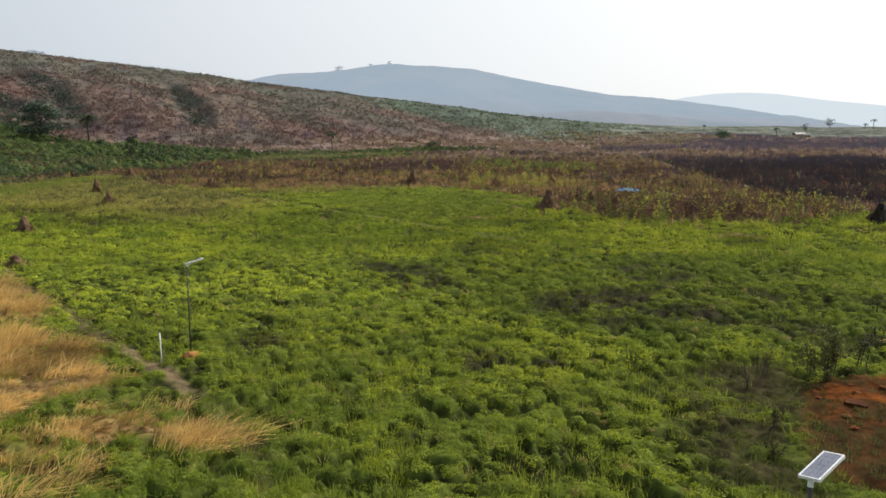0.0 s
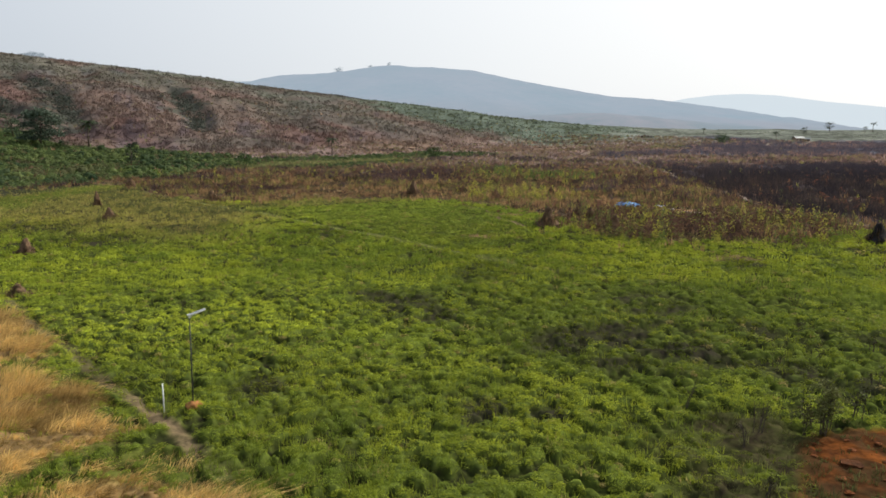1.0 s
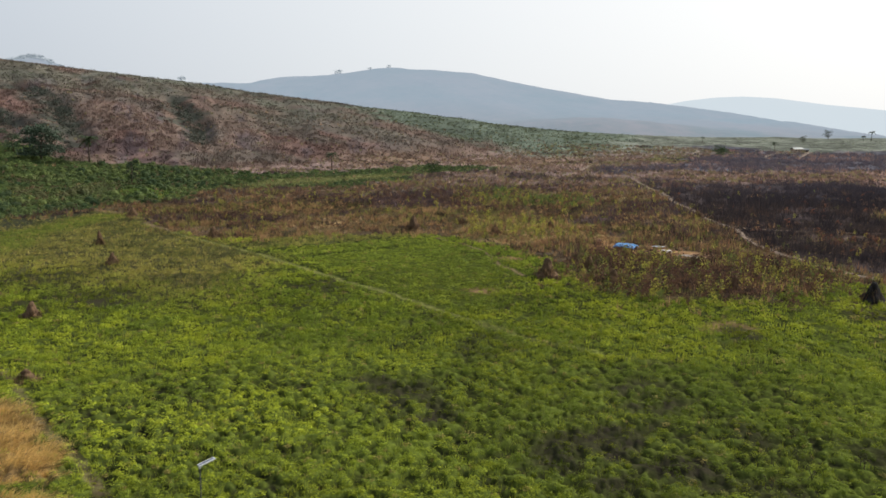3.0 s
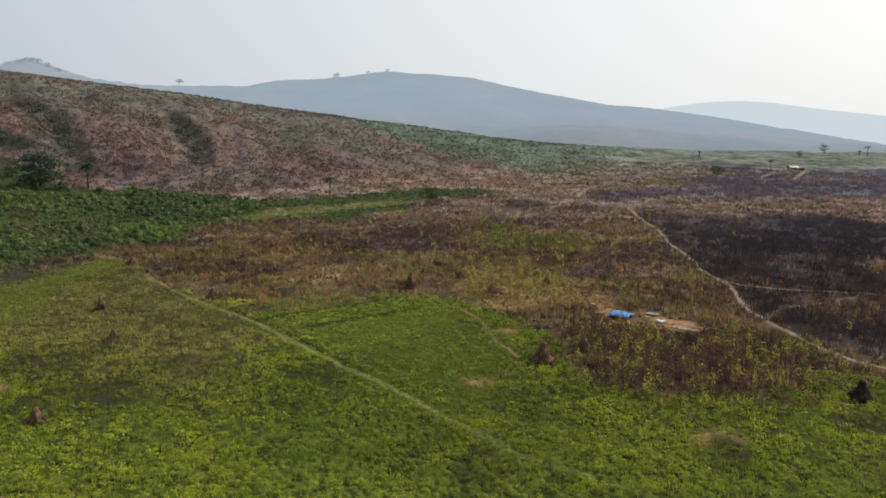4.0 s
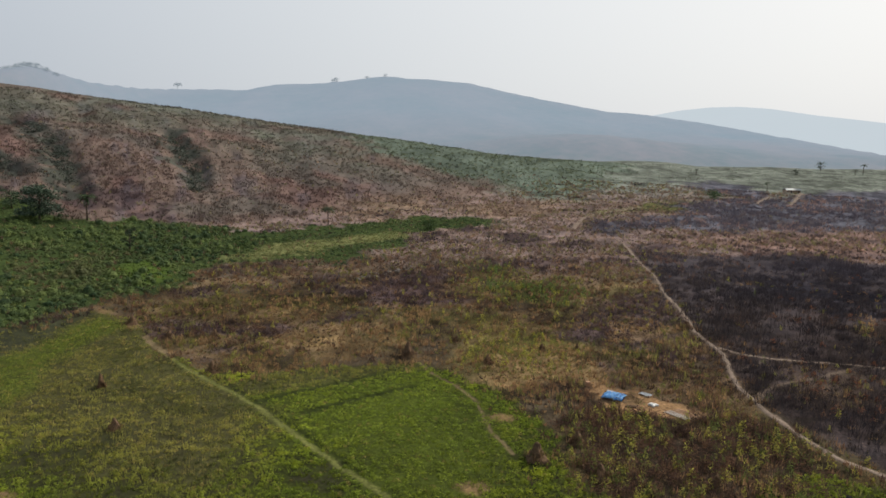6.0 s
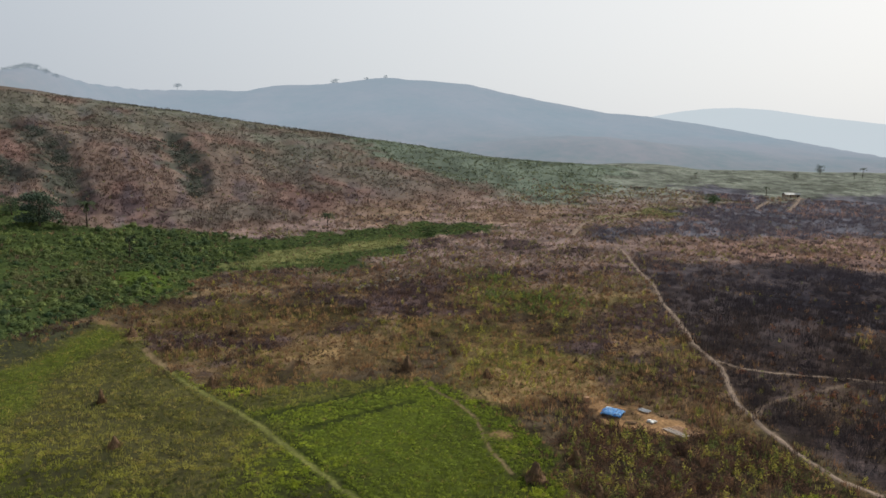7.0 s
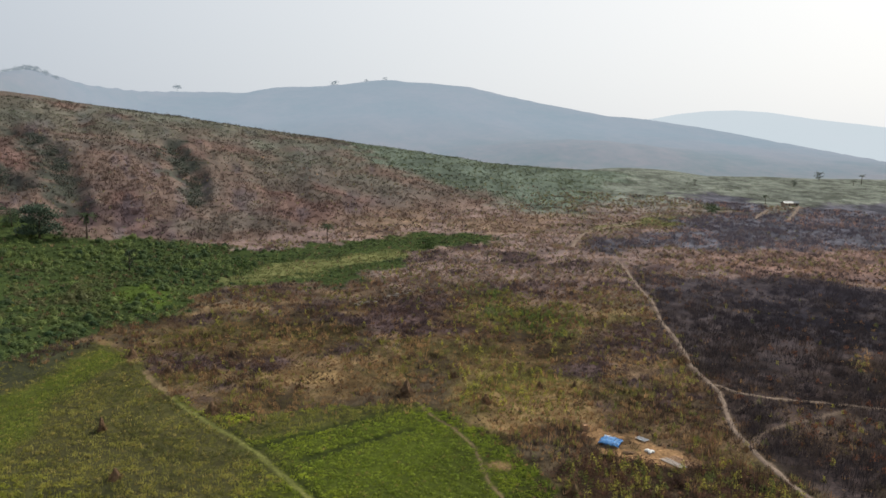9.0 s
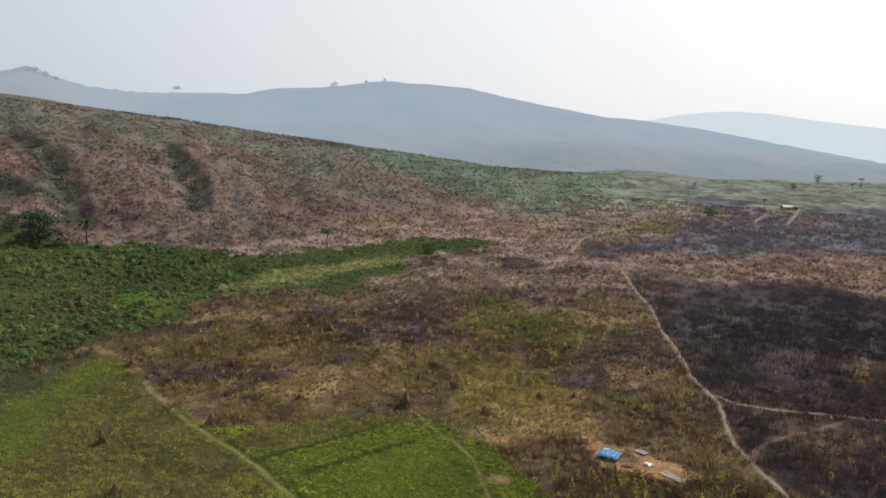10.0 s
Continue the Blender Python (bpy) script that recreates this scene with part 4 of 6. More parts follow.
tint, z = tones_at(x, y, 0.9, 2.2)
pick = np.clip(0.5 + 1.5 * (lumps(x, y, 9, 84) - 0.5) + 0.9 * (lumps(x, y, 30, 88) - 0.5) + rng.normal(0, 0.2, len(x)), 0, 1)
straw_like = pick < 0.24 + 0.65 * z["gold"] + 0.30 * smooth(205, 160, y) * smooth(44, 14, x)
rusty_like = (pick > 0.60) & (pick < 0.85)
sooty = pick > 0.85
fresh = rng.random(len(x)) < 0.13 + 0.30 * z["yellow"] + 0.25 * z["shrub"] + 0.35 * (lumps(x, y, 16, 85) > 0.58)
for mask, c in ((straw_like, (0.315, 0.196, 0.098)), (rusty_like, (0.195, 0.110, 0.064)), (sooty, (0.060, 0.044, 0.036)), (fresh, (0.205, 0.192, 0.056))):
    tint = np.where(mask[:, None], np.array(c) * rng.uniform(0.7, 1.3, (len(x), 1)), tint)
mauve = rng.random(len(x)) < 0.75 * z["purple"]
russet = straw_like & (rng.random(len(x)) < 0.75 * smooth(205, 260, y))
tint = np.where(russet[:, None], np.array((0.185, 0.112, 0.076)) * rng.uniform(0.7, 1.3, (len(x), 1)), tint)
tint = np.where(mauve[:, None], np.array((0.080, 0.058, 0.060)) * rng.uniform(0.6, 1.4, (len(x), 1)), tint)
# haze painted into the tint: greyer and paler with distance
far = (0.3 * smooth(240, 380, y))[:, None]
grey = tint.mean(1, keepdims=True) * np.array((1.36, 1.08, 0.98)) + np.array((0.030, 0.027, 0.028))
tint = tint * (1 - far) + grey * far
tall = rng.uniform(0.6, 1.7, len(x)) * (0.5 + 1.0 * stand) * (1 - 0.5 * z["gold"])
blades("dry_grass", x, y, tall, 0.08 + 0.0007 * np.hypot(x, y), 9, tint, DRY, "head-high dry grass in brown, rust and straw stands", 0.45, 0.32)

# short dry grass that covers the soil between the stands
x, y = jittered(0.8, 95, 215)
x2, y2 = jittered(1.25, 215, 345)
x, y = np.r_[x, x2], np.r_[y, y2]
x, y = x + rng.normal(0, 0.3, len(x)), y + rng.normal(0, 0.3, len(x))
z = zones(x, y)
ok = keep(x, y, z, (1 - z["field"]) * (1 - z["lush"]) * (1 - 0.96 * z["burnt"]) * (1 - z["hill"]) * (0.35 + 0.65 * clump(x / 3.5, y / 3.5)))
x, y, z = x[ok], y[ok], {k: v[ok] for k, v in z.items()}
n1, n2 = lumps(x, y, 7, 151), lumps(x, y, 19, 152)
p = np.clip(0.5 + 2.2 * (n1 - 0.5) + 1.6 * (n2 - 0.5) + rng.normal(0, 0.16, len(x)) + 0.16 * smooth(215, 165, y) + 0.35 * z["gold"] - 0.2 * z["brush"] - 0.3 * z["purple"], 0, 1)[:, None]
tint = np.where(p < 0.5, np.array((0.060, 0.043, 0.036)) * (1 - 2 * p) + np.array((0.135, 0.094, 0.050)) * 2 * p, np.array((0.135, 0.094, 0.050)) * (2 - 2 * p) + np.array((0.245, 0.160, 0.085)) * (2 * p - 1))
g = np.clip(0.6 * smooth(0.50, 0.62, lumps(x, y, 11, 153)) * smooth(290, 200, y) + 0.5 * z["yellow"] + 0.5 * z["shrub"], 0, 0.85)[:, None]
tint = tint * (1 - g) + np.array((0.135, 0.132, 0.046)) * g
# farther tufts lifted toward pale mauve-brown in place of haze
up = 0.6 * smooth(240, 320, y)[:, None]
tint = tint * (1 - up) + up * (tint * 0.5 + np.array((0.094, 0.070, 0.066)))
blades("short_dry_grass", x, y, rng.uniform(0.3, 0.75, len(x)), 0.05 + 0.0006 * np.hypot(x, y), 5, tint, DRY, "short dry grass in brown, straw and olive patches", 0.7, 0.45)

# young shrubs with yellow-green leaves standing in the dry grass
x, y = spots(24000, 88, 330, 0.1)
z = zones(x, y)
near_edge = smooth(150, 110, y) * smooth(8, 20, x)
ok = keep(x, y, z, (1 - z["edge"]) * (1 - z["meadow"]) * (1 - z["lush"]) * (1 - z["burnt"] * 0.93) * np.clip(0.07 + 0.6 * z["yellow"] + 0.6 * z["shrub"] + 0.4 * near_edge + 0.35 * z["brush"] - 0.12 * z["gold"], 0, 1) * (0.3 + smooth(0.35, 0.6, lumps(x, y, 9, 77))))
x, y, z = x[ok], y[ok], {k: v[ok] for k, v in z.items()}
p = rng.random((len(x), 1))
tint = np.where(p < 0.5 + 0.25 * z["yellow"][:, None], np.array((0.350, 0.325, 0.058)), np.array((0.128, 0.150, 0.040)))
tint = np.where(rng.random((len(x), 1)) < 0.40 - 0.25 * z["yellow"][:, None], np.array((0.140, 0.078, 0.048)), tint)
tint = np.where(z["shrub"][:, None] * p > 0.25, np.array((0.115, 0.165, 0.044)), tint)
tall = rng.uniform(1.0, 2.6, len(x)) * (1 + 0.35 * z["brush"] + 0.25 * z["yellow"])
bushes("young_shrubs", x, y, tall * 0.27, tall, 0.14 + 0.065 * tall + 0.0005 * y, 40, tint, LEAF, "upright yellow-green young shrubs among dry grass")

# brown thorny brush below the camp and here and there in the dry grass
x, y = spots(18000, 88, 300, 0.2)
z = zones(x, y)
ok = keep(x, y, z, (1 - z["edge"]) * (1 - z["meadow"]) * (1 - z["lush"]) * (0.3 + 0.9 * smooth(0.38, 0.55, lumps(x, y, 6, 116))) * (1 - z["burnt"] * 0.95) * np.clip(0.10 + 0.75 * z["brush"] + 0.3 * z["purple"] - 0.05 * z["gold"], 0, 1))
x, y = x[ok], y[ok]
h = rng.uniform(0.8, 2.7, len(x))
p = rng.random((len(x), 1))
tint = np.array((0.125, 0.068, 0.048)) * p + np.array((0.042, 0.031, 0.027)) * (1 - p)
bushes("brown_brush", x, y, 0.6 + 0.38 * h, h, 0.20 + 0.07 * h, 60, tint, DRY, "dark brown leafless brush below the camp")

# lush green growth along the stream
x, y = spots(40000, 170, 480, 0.5)
z = zones(x, y)
ok = keep(x, y, z, z["lush"] * (1 - 0.85 * z["lush_light"]) * (0.25 + smooth(0.3, 0.5, lumps(x, y, 12, 78))))
x, y = x[ok], y[ok]
h = 0.4 + 1.1 * smooth(0.35, 0.75, lumps(x, y, 15, 79)) * (0.35 + 0.65 * smooth(-40, -120, x))
p = np.clip(lumps(x, y, 18, 80) * 1.7 - 0.35 + rng.normal(0, 0.2, len(x)), 0, 1)[:, None]
tint = np.array((0.040, 0.060, 0.026)) * (1 - p) + np.array((0.118, 0.150, 0.046)) * p
bl = z["bright_lush"][ok][:, None]
tint = tint * (1 - bl) + np.array((0.125, 0.180, 0.034)) * bl
tint = np.where(rng.random((len(x), 1)) < 0.07, np.array((0.14, 0.10, 0.055)), tint)
# shading put into the tint: patches of dark hollows and bright tops
tint = tint * (0.55 + 0.95 * smooth(0.3, 0.7, lumps(x, y, 8, 107)))[:, None]
w = (0.8 * inside(x, y, DRIER_BANK, 14) * smooth(0.38, 0.56, lumps(x, y, 9, 108)))[:, None]
tint = tint * (1 - w) + np.array((0.115, 0.092, 0.050)) * w
bushes("stream_growth", x, y, 0.45 + 0.3 * h, 0.75 * h, 0.55 + 0.1 * h, 12, tint, LEAF, "dense dark green leafy growth along the stream", "undergrowth", vary=0.2, hug=0.35, core=1)
x, y = spots(19000, 170, 470, 0.5)
z = zones(x, y)
ok = keep(x, y, z, z["lush"] * (1 - z["lush_light"]) * (1 - 0.8 * z["bright_lush"]) * (0.2 + 0.8 * smooth(0.36, 0.56, lumps(x, y, 22, 86))))
x, y = x[ok], y[ok]
h = np.clip(rng.lognormal(0.15, 0.5, len(x)), 0.4, 3.6) * (0.45 + 0.55 * smooth(-30, -110, x))
p = np.clip(1.35 - 1.7 * lumps(x, y, 16, 109) + rng.normal(0, 0.35, len(x)), 0, 1)[:, None]
drier = (0.8 * inside(x, y, DRIER_BANK, 14) * smooth(0.38, 0.56, lumps(x, y, 9, 108)))[:, None]
bushes("stream_bushes", x, y, 0.35 + 0.55 * h, 0.85 * h, 0.46 + 0.14 * h, 44, (np.array((0.040, 0.066, 0.030)) * p + np.array((0.126, 0.158, 0.050)) * (1 - p)) * (1 - drier) + drier * np.array((0.105, 0.096, 0.046)) * (0.6 + 0.9 * p), LEAF, "rounded green bushes beside the stream", vary=0.2, hug=0.3, core=3)
x, y = spots(36000, 280, 530, 0.5)
z = zones(x, y)
ok = keep(x, y, z, z["lush_light"])
x, y = x[ok], y[ok]
tint, z = tones_at(x, y, 0.9, 1.6)
blades("pale_reeds", x, y, rng.uniform(0.5, 1.0, len(x)), np.full(len(x), 0.35), 10, tint, GRASS, "pale yellow-green reeds in a wet strip", 1.4, 0.6)

# scorched stems
x, y = spots(62000, 95, 640, 0.1)
z = zones(x, y)
ok = keep(x, y, z, z["burnt"] * (0.2 + smooth(0.3, 0.6, lumps(x, y, 12, 81))))
x, y = x[ok], y[ok]
p = rng.random((len(x), 1))
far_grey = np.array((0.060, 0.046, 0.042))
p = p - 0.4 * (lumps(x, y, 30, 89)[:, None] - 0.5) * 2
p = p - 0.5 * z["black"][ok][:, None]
# stems brightened and blued beyond 200 m to mimic haze
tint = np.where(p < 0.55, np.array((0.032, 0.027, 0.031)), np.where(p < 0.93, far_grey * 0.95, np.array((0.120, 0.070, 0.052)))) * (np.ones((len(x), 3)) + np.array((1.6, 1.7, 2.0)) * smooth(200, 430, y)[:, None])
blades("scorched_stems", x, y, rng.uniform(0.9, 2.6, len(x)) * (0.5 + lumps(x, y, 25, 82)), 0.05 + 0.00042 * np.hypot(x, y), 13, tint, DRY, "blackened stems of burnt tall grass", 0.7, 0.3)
x, y = spots(11000, 95, 420, 0.3)
z = zones(x, y)
rusty = inside(x, y, [(77, 144), (84, 166), (114, 170), (134, 150), (130, 120), (98, 122), (84, 132)], 6)
ok = keep(x, y, z, z["burnt"] * np.clip(0.06 + rusty * (0.35 + 0.65 * smooth(0.40, 0.54, lumps(x, y, 9, 127))) + 0.5 * z["rust"], 0, 1))
x, y = x[ok], y[ok]
h = rng.uniform(0.8, 2.2, len(x))
bushes("singed_shrubs", x, y, h * 0.5, h, 0.3 + 0.15 * h, 24, np.where(rng.random((len(x), 1)) < 0.6, np.array((0.175, 0.078, 0.048)), np.array((0.055, 0.040, 0.034))), DRY, "singed rust-brown shrubs on burnt ground")

x, y = spots(9000, 95, 420, 0.2)
z = zones(x, y)
ok = keep(x, y, z, z["burnt"] * smooth(0.45, 0.62, lumps(x, y, 13, 87)))
x, y = x[ok], y[ok]
bushes("ash_flecks", x, y, np.full(len(x), 0.6), np.full(len(x), 0.15), 0.25 + 0.0008 * np.hypot(x, y), 3, np.array((0.17, 0.14, 0.125)) * rng.uniform(0.4, 1.2, (len(x), 1)), DRY, "pale flecks of ash and dead leaves on burnt ground", "ash")

# scrub of the hillside and the far plain
x, y = spots(30000, 330, 860, 0.3)
z = zones(x, y)
on_hill = np.maximum(z["hill"], z["plain"] * 0.7)
ok = keep(x, y, z, on_hill * (1 - z["lush"] * 0.7) * (1 - z["burnt"]) * (0.35 + smooth(0.30, 0.62, lumps(x, y, 17, 83))))
x, y = x[ok], y[ok]
tint, z = tones_at(x, y, 1.1, 1.4)
tint = tint * (1.02 + 0.06 * z["hill_green"] + 0.1 * z["plain"])[:, None] * np.array((1.0, 0.98, 0.94))
odd = rng.random((len(x), 1))
tint = np.where(odd < 0.08 + 0.5 * z["hill_green"][:, None], np.array((0.104, 0.116, 0.062)) * rng.uniform(0.85, 1.15, (len(x), 1)), tint)
h = rng.uniform(0.5, 1.9, len(x)) * (0.7 + 0.9 * z["hill_green"])
bushes("hill_scrub", x, y, 0.7 + 0.6 * h, h * 0.28, 1.0 + 0.4 * h, 4, tint, SCRUB, "low brown and green scrub over the hillside", "scrub", 0.0, 0.12, 0.4, 1)

x, y = spots(36000, 340, 800, 0.2)
z = zones(x, y)
ok = keep(x, y, z, z["hill"] * (1 - z["lush"]) * (1 - 0.8 * z["hill_green"]) * (1 - 0.6 * z["gully"]) * (0.2 + 0.8 * smooth(0.34, 0.54, lumps(-0.75 * x * 0.4 + 0.66 * y * 0.4, 0.66 * x + 0.75 * y, 16, 88))))
x, y = x[ok], y[ok]
tint, z = tones_at(x, y, 1.0, 1.3)
tint = tint * np.where(rng.random((len(x), 1)) < 0.35, 0.75, 1.0) * np.array((1.0, 0.97, 0.96))
blades("hill_grass", x, y, rng.uniform(1.0, 2.4, len(x)), 0.25 + 0.0005 * np.hypot(x, y), 6, tint, SCRUB, "tall mauve-brown dry grass on the hillside", 0.7, 0.3)

# ---------- trees ----------
CROWN = foliage_material("crown_leaves", 0.55, 0.2)


def leaves_part(name, co, f, tint, parent, mat=None):
    me = array_mesh(name, co, f, [mat or CROWN], {"tint": tint})
    ob = new(name, me)
    ob.parent = parent
    return ob


def round_tree(x, y, tall, wide, label, tint=(0.040, 0.070, 0.022), bare=0.3, k=900, mats=None, name="tree"):
    t = tagged(base(name, x, y, -0.1, rng.uniform(0, 360)), label, "tree")
    bark, leaf = mats or (BARK, CROWN)
    bm = bmesh.new()
    lean = Vector((rng.normal(0, 0.05), rng.normal(0, 0.05), 1)) * tall
    r0 = 0.022 * tall + 0.05
    add_tube(bm, [lean * 0, lean * 0.2, lean * 0.45, lean * 0.8], [r0 * 1.3, r0, r0 * 0.7, r0 * 0.25], 8)
    lobes = []
    for i in range(7):
        a = i * 2.4 + rng.uniform(-0.4, 0.4)
        h0 = bare + (0.75 - bare) * i / 6
        reach = wide * rng.uniform(0.22, 0.36)
        end = lean * (h0 + rng.uniform(0.1, 0.2)) + Vector((math.cos(a) * reach, math.sin(a) * reach, 0))
        add_tube(bm, [lean * h0, lean * (h0 + 0.06) + (end - lean * h0) * 0.5, end], [r0 * 0.5, r0 * 0.35, r0 * 0.12], 6)
        lobes.append((*end, rng.uniform(0.23, 0.35) * wide))
    lobes.append((*(lean * 0.78), 0.32 * wide))
    lobes.append((*(lean * (bare + 0.15)), 0.30 * wide))
    part("trunk", bm, bark, t, smooth_faces=True)
    lo = np.array(lobes)
    kk = max(30, k // len(lo))
    co, f = leaf_cloud(lo[:, 0], lo[:, 1], lo[:, 2] - lo[:, 3] * 0.35, lo[:, 3], lo[:, 3] * 0.95, np.full(len(lo), 0.06 * wide + 0.12), kk, 0.3)
    shade = rep(np.array(tint) * rng.uniform(0.6, 1.5, (len(lo) * kk, 1)), 3)
    leaves_part("crown", co, f, shade, t, leaf)
    return t


def palm(x, y, tall, wide, label, tint=(0.050, 0.070, 0.028), mats=None):
    t = tagged(base("palm_tree", x, y, -0.1, rng.uniform(0, 360)), label, "palm tree")
    bark, leaf = mats or (BARK, CROWN)
    bm = bmesh.new()
    add_tube(bm, [(0, 0, 0), (0.02 * tall, 0, tall * 0.4), (0.03 * tall, 0.01 * tall, tall * 0.85)], [0.035 * tall, 0.026 * tall, 0.024 * tall], 8)
    part("trunk", bm, bark, t, smooth_faces=True)
    co, f, n = [], [], 0
    for i in range(22):
        a, up = i * 2.399 + rng.uniform(-0.2, 0.2), rng.uniform(-0.1, 1.0)
        d, s = np.array((math.cos(a), math.sin(a))), np.array((-math.sin(a), math.cos(a)))
        L = wide * 0.5 * rng.uniform(0.85, 1.1)
        for j in range(9):
            q0, q1 = j / 9, (j + 1) / 9
            for side in (-1, 1):
                z0, z1 = tall * 0.84 + L * (up * q0 - 0.75 * q0 * q0), tall * 0.84 + L * (up * q1 - 0.75 * q1 * q1)
                w = L * 0.22 * math.sin(math.pi * (0.15 + 0.8 * q0))
                p0, p1 = d * L * q0, d * L * q1
                e = p1 + s * side * w
                co += [(0.03 * tall + p0[0], 0.01 * tall + p0[1], z0), (0.03 * tall + p1[0], 0.01 * tall + p1[1], z1), (0.03 * tall + e[0], 0.01 * tall + e[1], z1 - 0.35 * w)]
                f.append((n, n + 1, n + 2))
                n += 3
    shade = rep(np.array(tint) * rng.uniform(0.6, 1.4, (len(f), 1)), 3)
    leaves_part("crown", np.array(co), np.array(f), shade, t, leaf)
    return t


round_tree(-187, 341, 17, 19, "broad dark green tree at the foot of the hill", (0.062, 0.086, 0.060), 0.10, 3200)
round_tree(-206, 352, 10, 11, "dark green tree beside a bigger one at the hill foot", (0.055, 0.080, 0.045), 0.15, 1300)
palm(-169, 350, 13, 10, "dark palm above the stream undergrowth", (0.036, 0.055, 0.022))
round_tree(-130, 305, 10, 6.5, "small dense dark tree in the stream undergrowth", (0.024, 0.036, 0.022), 0.1, 1200)
palm(-59, 390, 9.5, 9, "short palm standing alone at the stream edge", (0.035, 0.048, 0.022))
round_tree(-5, 376, 5.5, 9, "wide low green bush tree by the wet strip", (0.042, 0.068, 0.024), 0.05, 900)
round_tree(-86, 318, 4.5, 8, "low spreading green tree among reeds", (0.040, 0.070, 0.022), 0.05, 700)
round_tree(24, 340, 6, 2.6, "slim dark sapling in dry grass", (0.050, 0.045, 0.026), 0.25, 260)
round_tree(4, 347, 3.8, 3.5, "small brown bushy tree in dry grass", (0.085, 0.055, 0.034), 0.1, 260)
round_tree(200, 526, 6, 13, "wide green bush tree beside the far track", (0.045, 0.075, 0.030), 0.05, 900)
palm(257, 724, 7, 5, "distant palm on the plain", (0.085, 0.098, 0.075))
palm(268, 590, 8, 6.5, "palm beside the far house", (0.045, 0.060, 0.032))
round_tree(358, 728, 6.5, 8, "round dark tree on the far plain", (0.085, 0.095, 0.072), 0.1, 600)
round_tree(410, 779, 10, 10, "tall spreading tree on the far plain", (0.085, 0.098, 0.075), 0.2, 800)
palm(440, 752, 11, 8, "tall palm on the far plain", (0.085, 0.098, 0.075))
palm(424, 738, 6.5, 6, "short palm near a taller one", (0.085, 0.098, 0.075))

# thickets in the gullies of the hillside
for gx, gy, gh, gw in ((-292, 535, 6, 11), (-270, 512, 7, 12), (-252, 488, 6, 10), (-240, 468, 7, 11), (-228, 446, 6, 10), (-214, 424, 7, 9), (-264, 440, 7, 13), (-276, 449, 6, 11),
                       (-206, 570, 5, 9), (-190, 540, 6, 10), (-178, 516, 7, 10), (-166, 495, 6, 10), (-157, 470, 6, 9), (-150, 450, 6, 9)):
    round_tree(gx, gy, gh * 1.1, gw * 1.3, "dark bushy thicket growing in a hillside gully", (0.044, 0.054, 0.042), 0.03, 480, name="thicket")

# trees on the far ridge, haze mixed in as glow
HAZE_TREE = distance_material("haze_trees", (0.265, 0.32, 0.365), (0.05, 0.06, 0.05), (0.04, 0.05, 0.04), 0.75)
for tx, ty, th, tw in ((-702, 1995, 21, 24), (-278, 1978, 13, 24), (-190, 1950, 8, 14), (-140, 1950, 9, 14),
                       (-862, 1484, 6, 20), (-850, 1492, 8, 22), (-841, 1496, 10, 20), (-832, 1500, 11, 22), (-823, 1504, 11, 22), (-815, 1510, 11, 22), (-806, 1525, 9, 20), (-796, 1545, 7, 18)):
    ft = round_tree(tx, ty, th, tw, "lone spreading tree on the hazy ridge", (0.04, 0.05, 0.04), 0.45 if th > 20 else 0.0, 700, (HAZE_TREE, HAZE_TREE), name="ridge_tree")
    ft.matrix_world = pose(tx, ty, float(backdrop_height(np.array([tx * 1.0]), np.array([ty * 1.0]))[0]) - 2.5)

# ---------- termite mounds and dead growth ----------


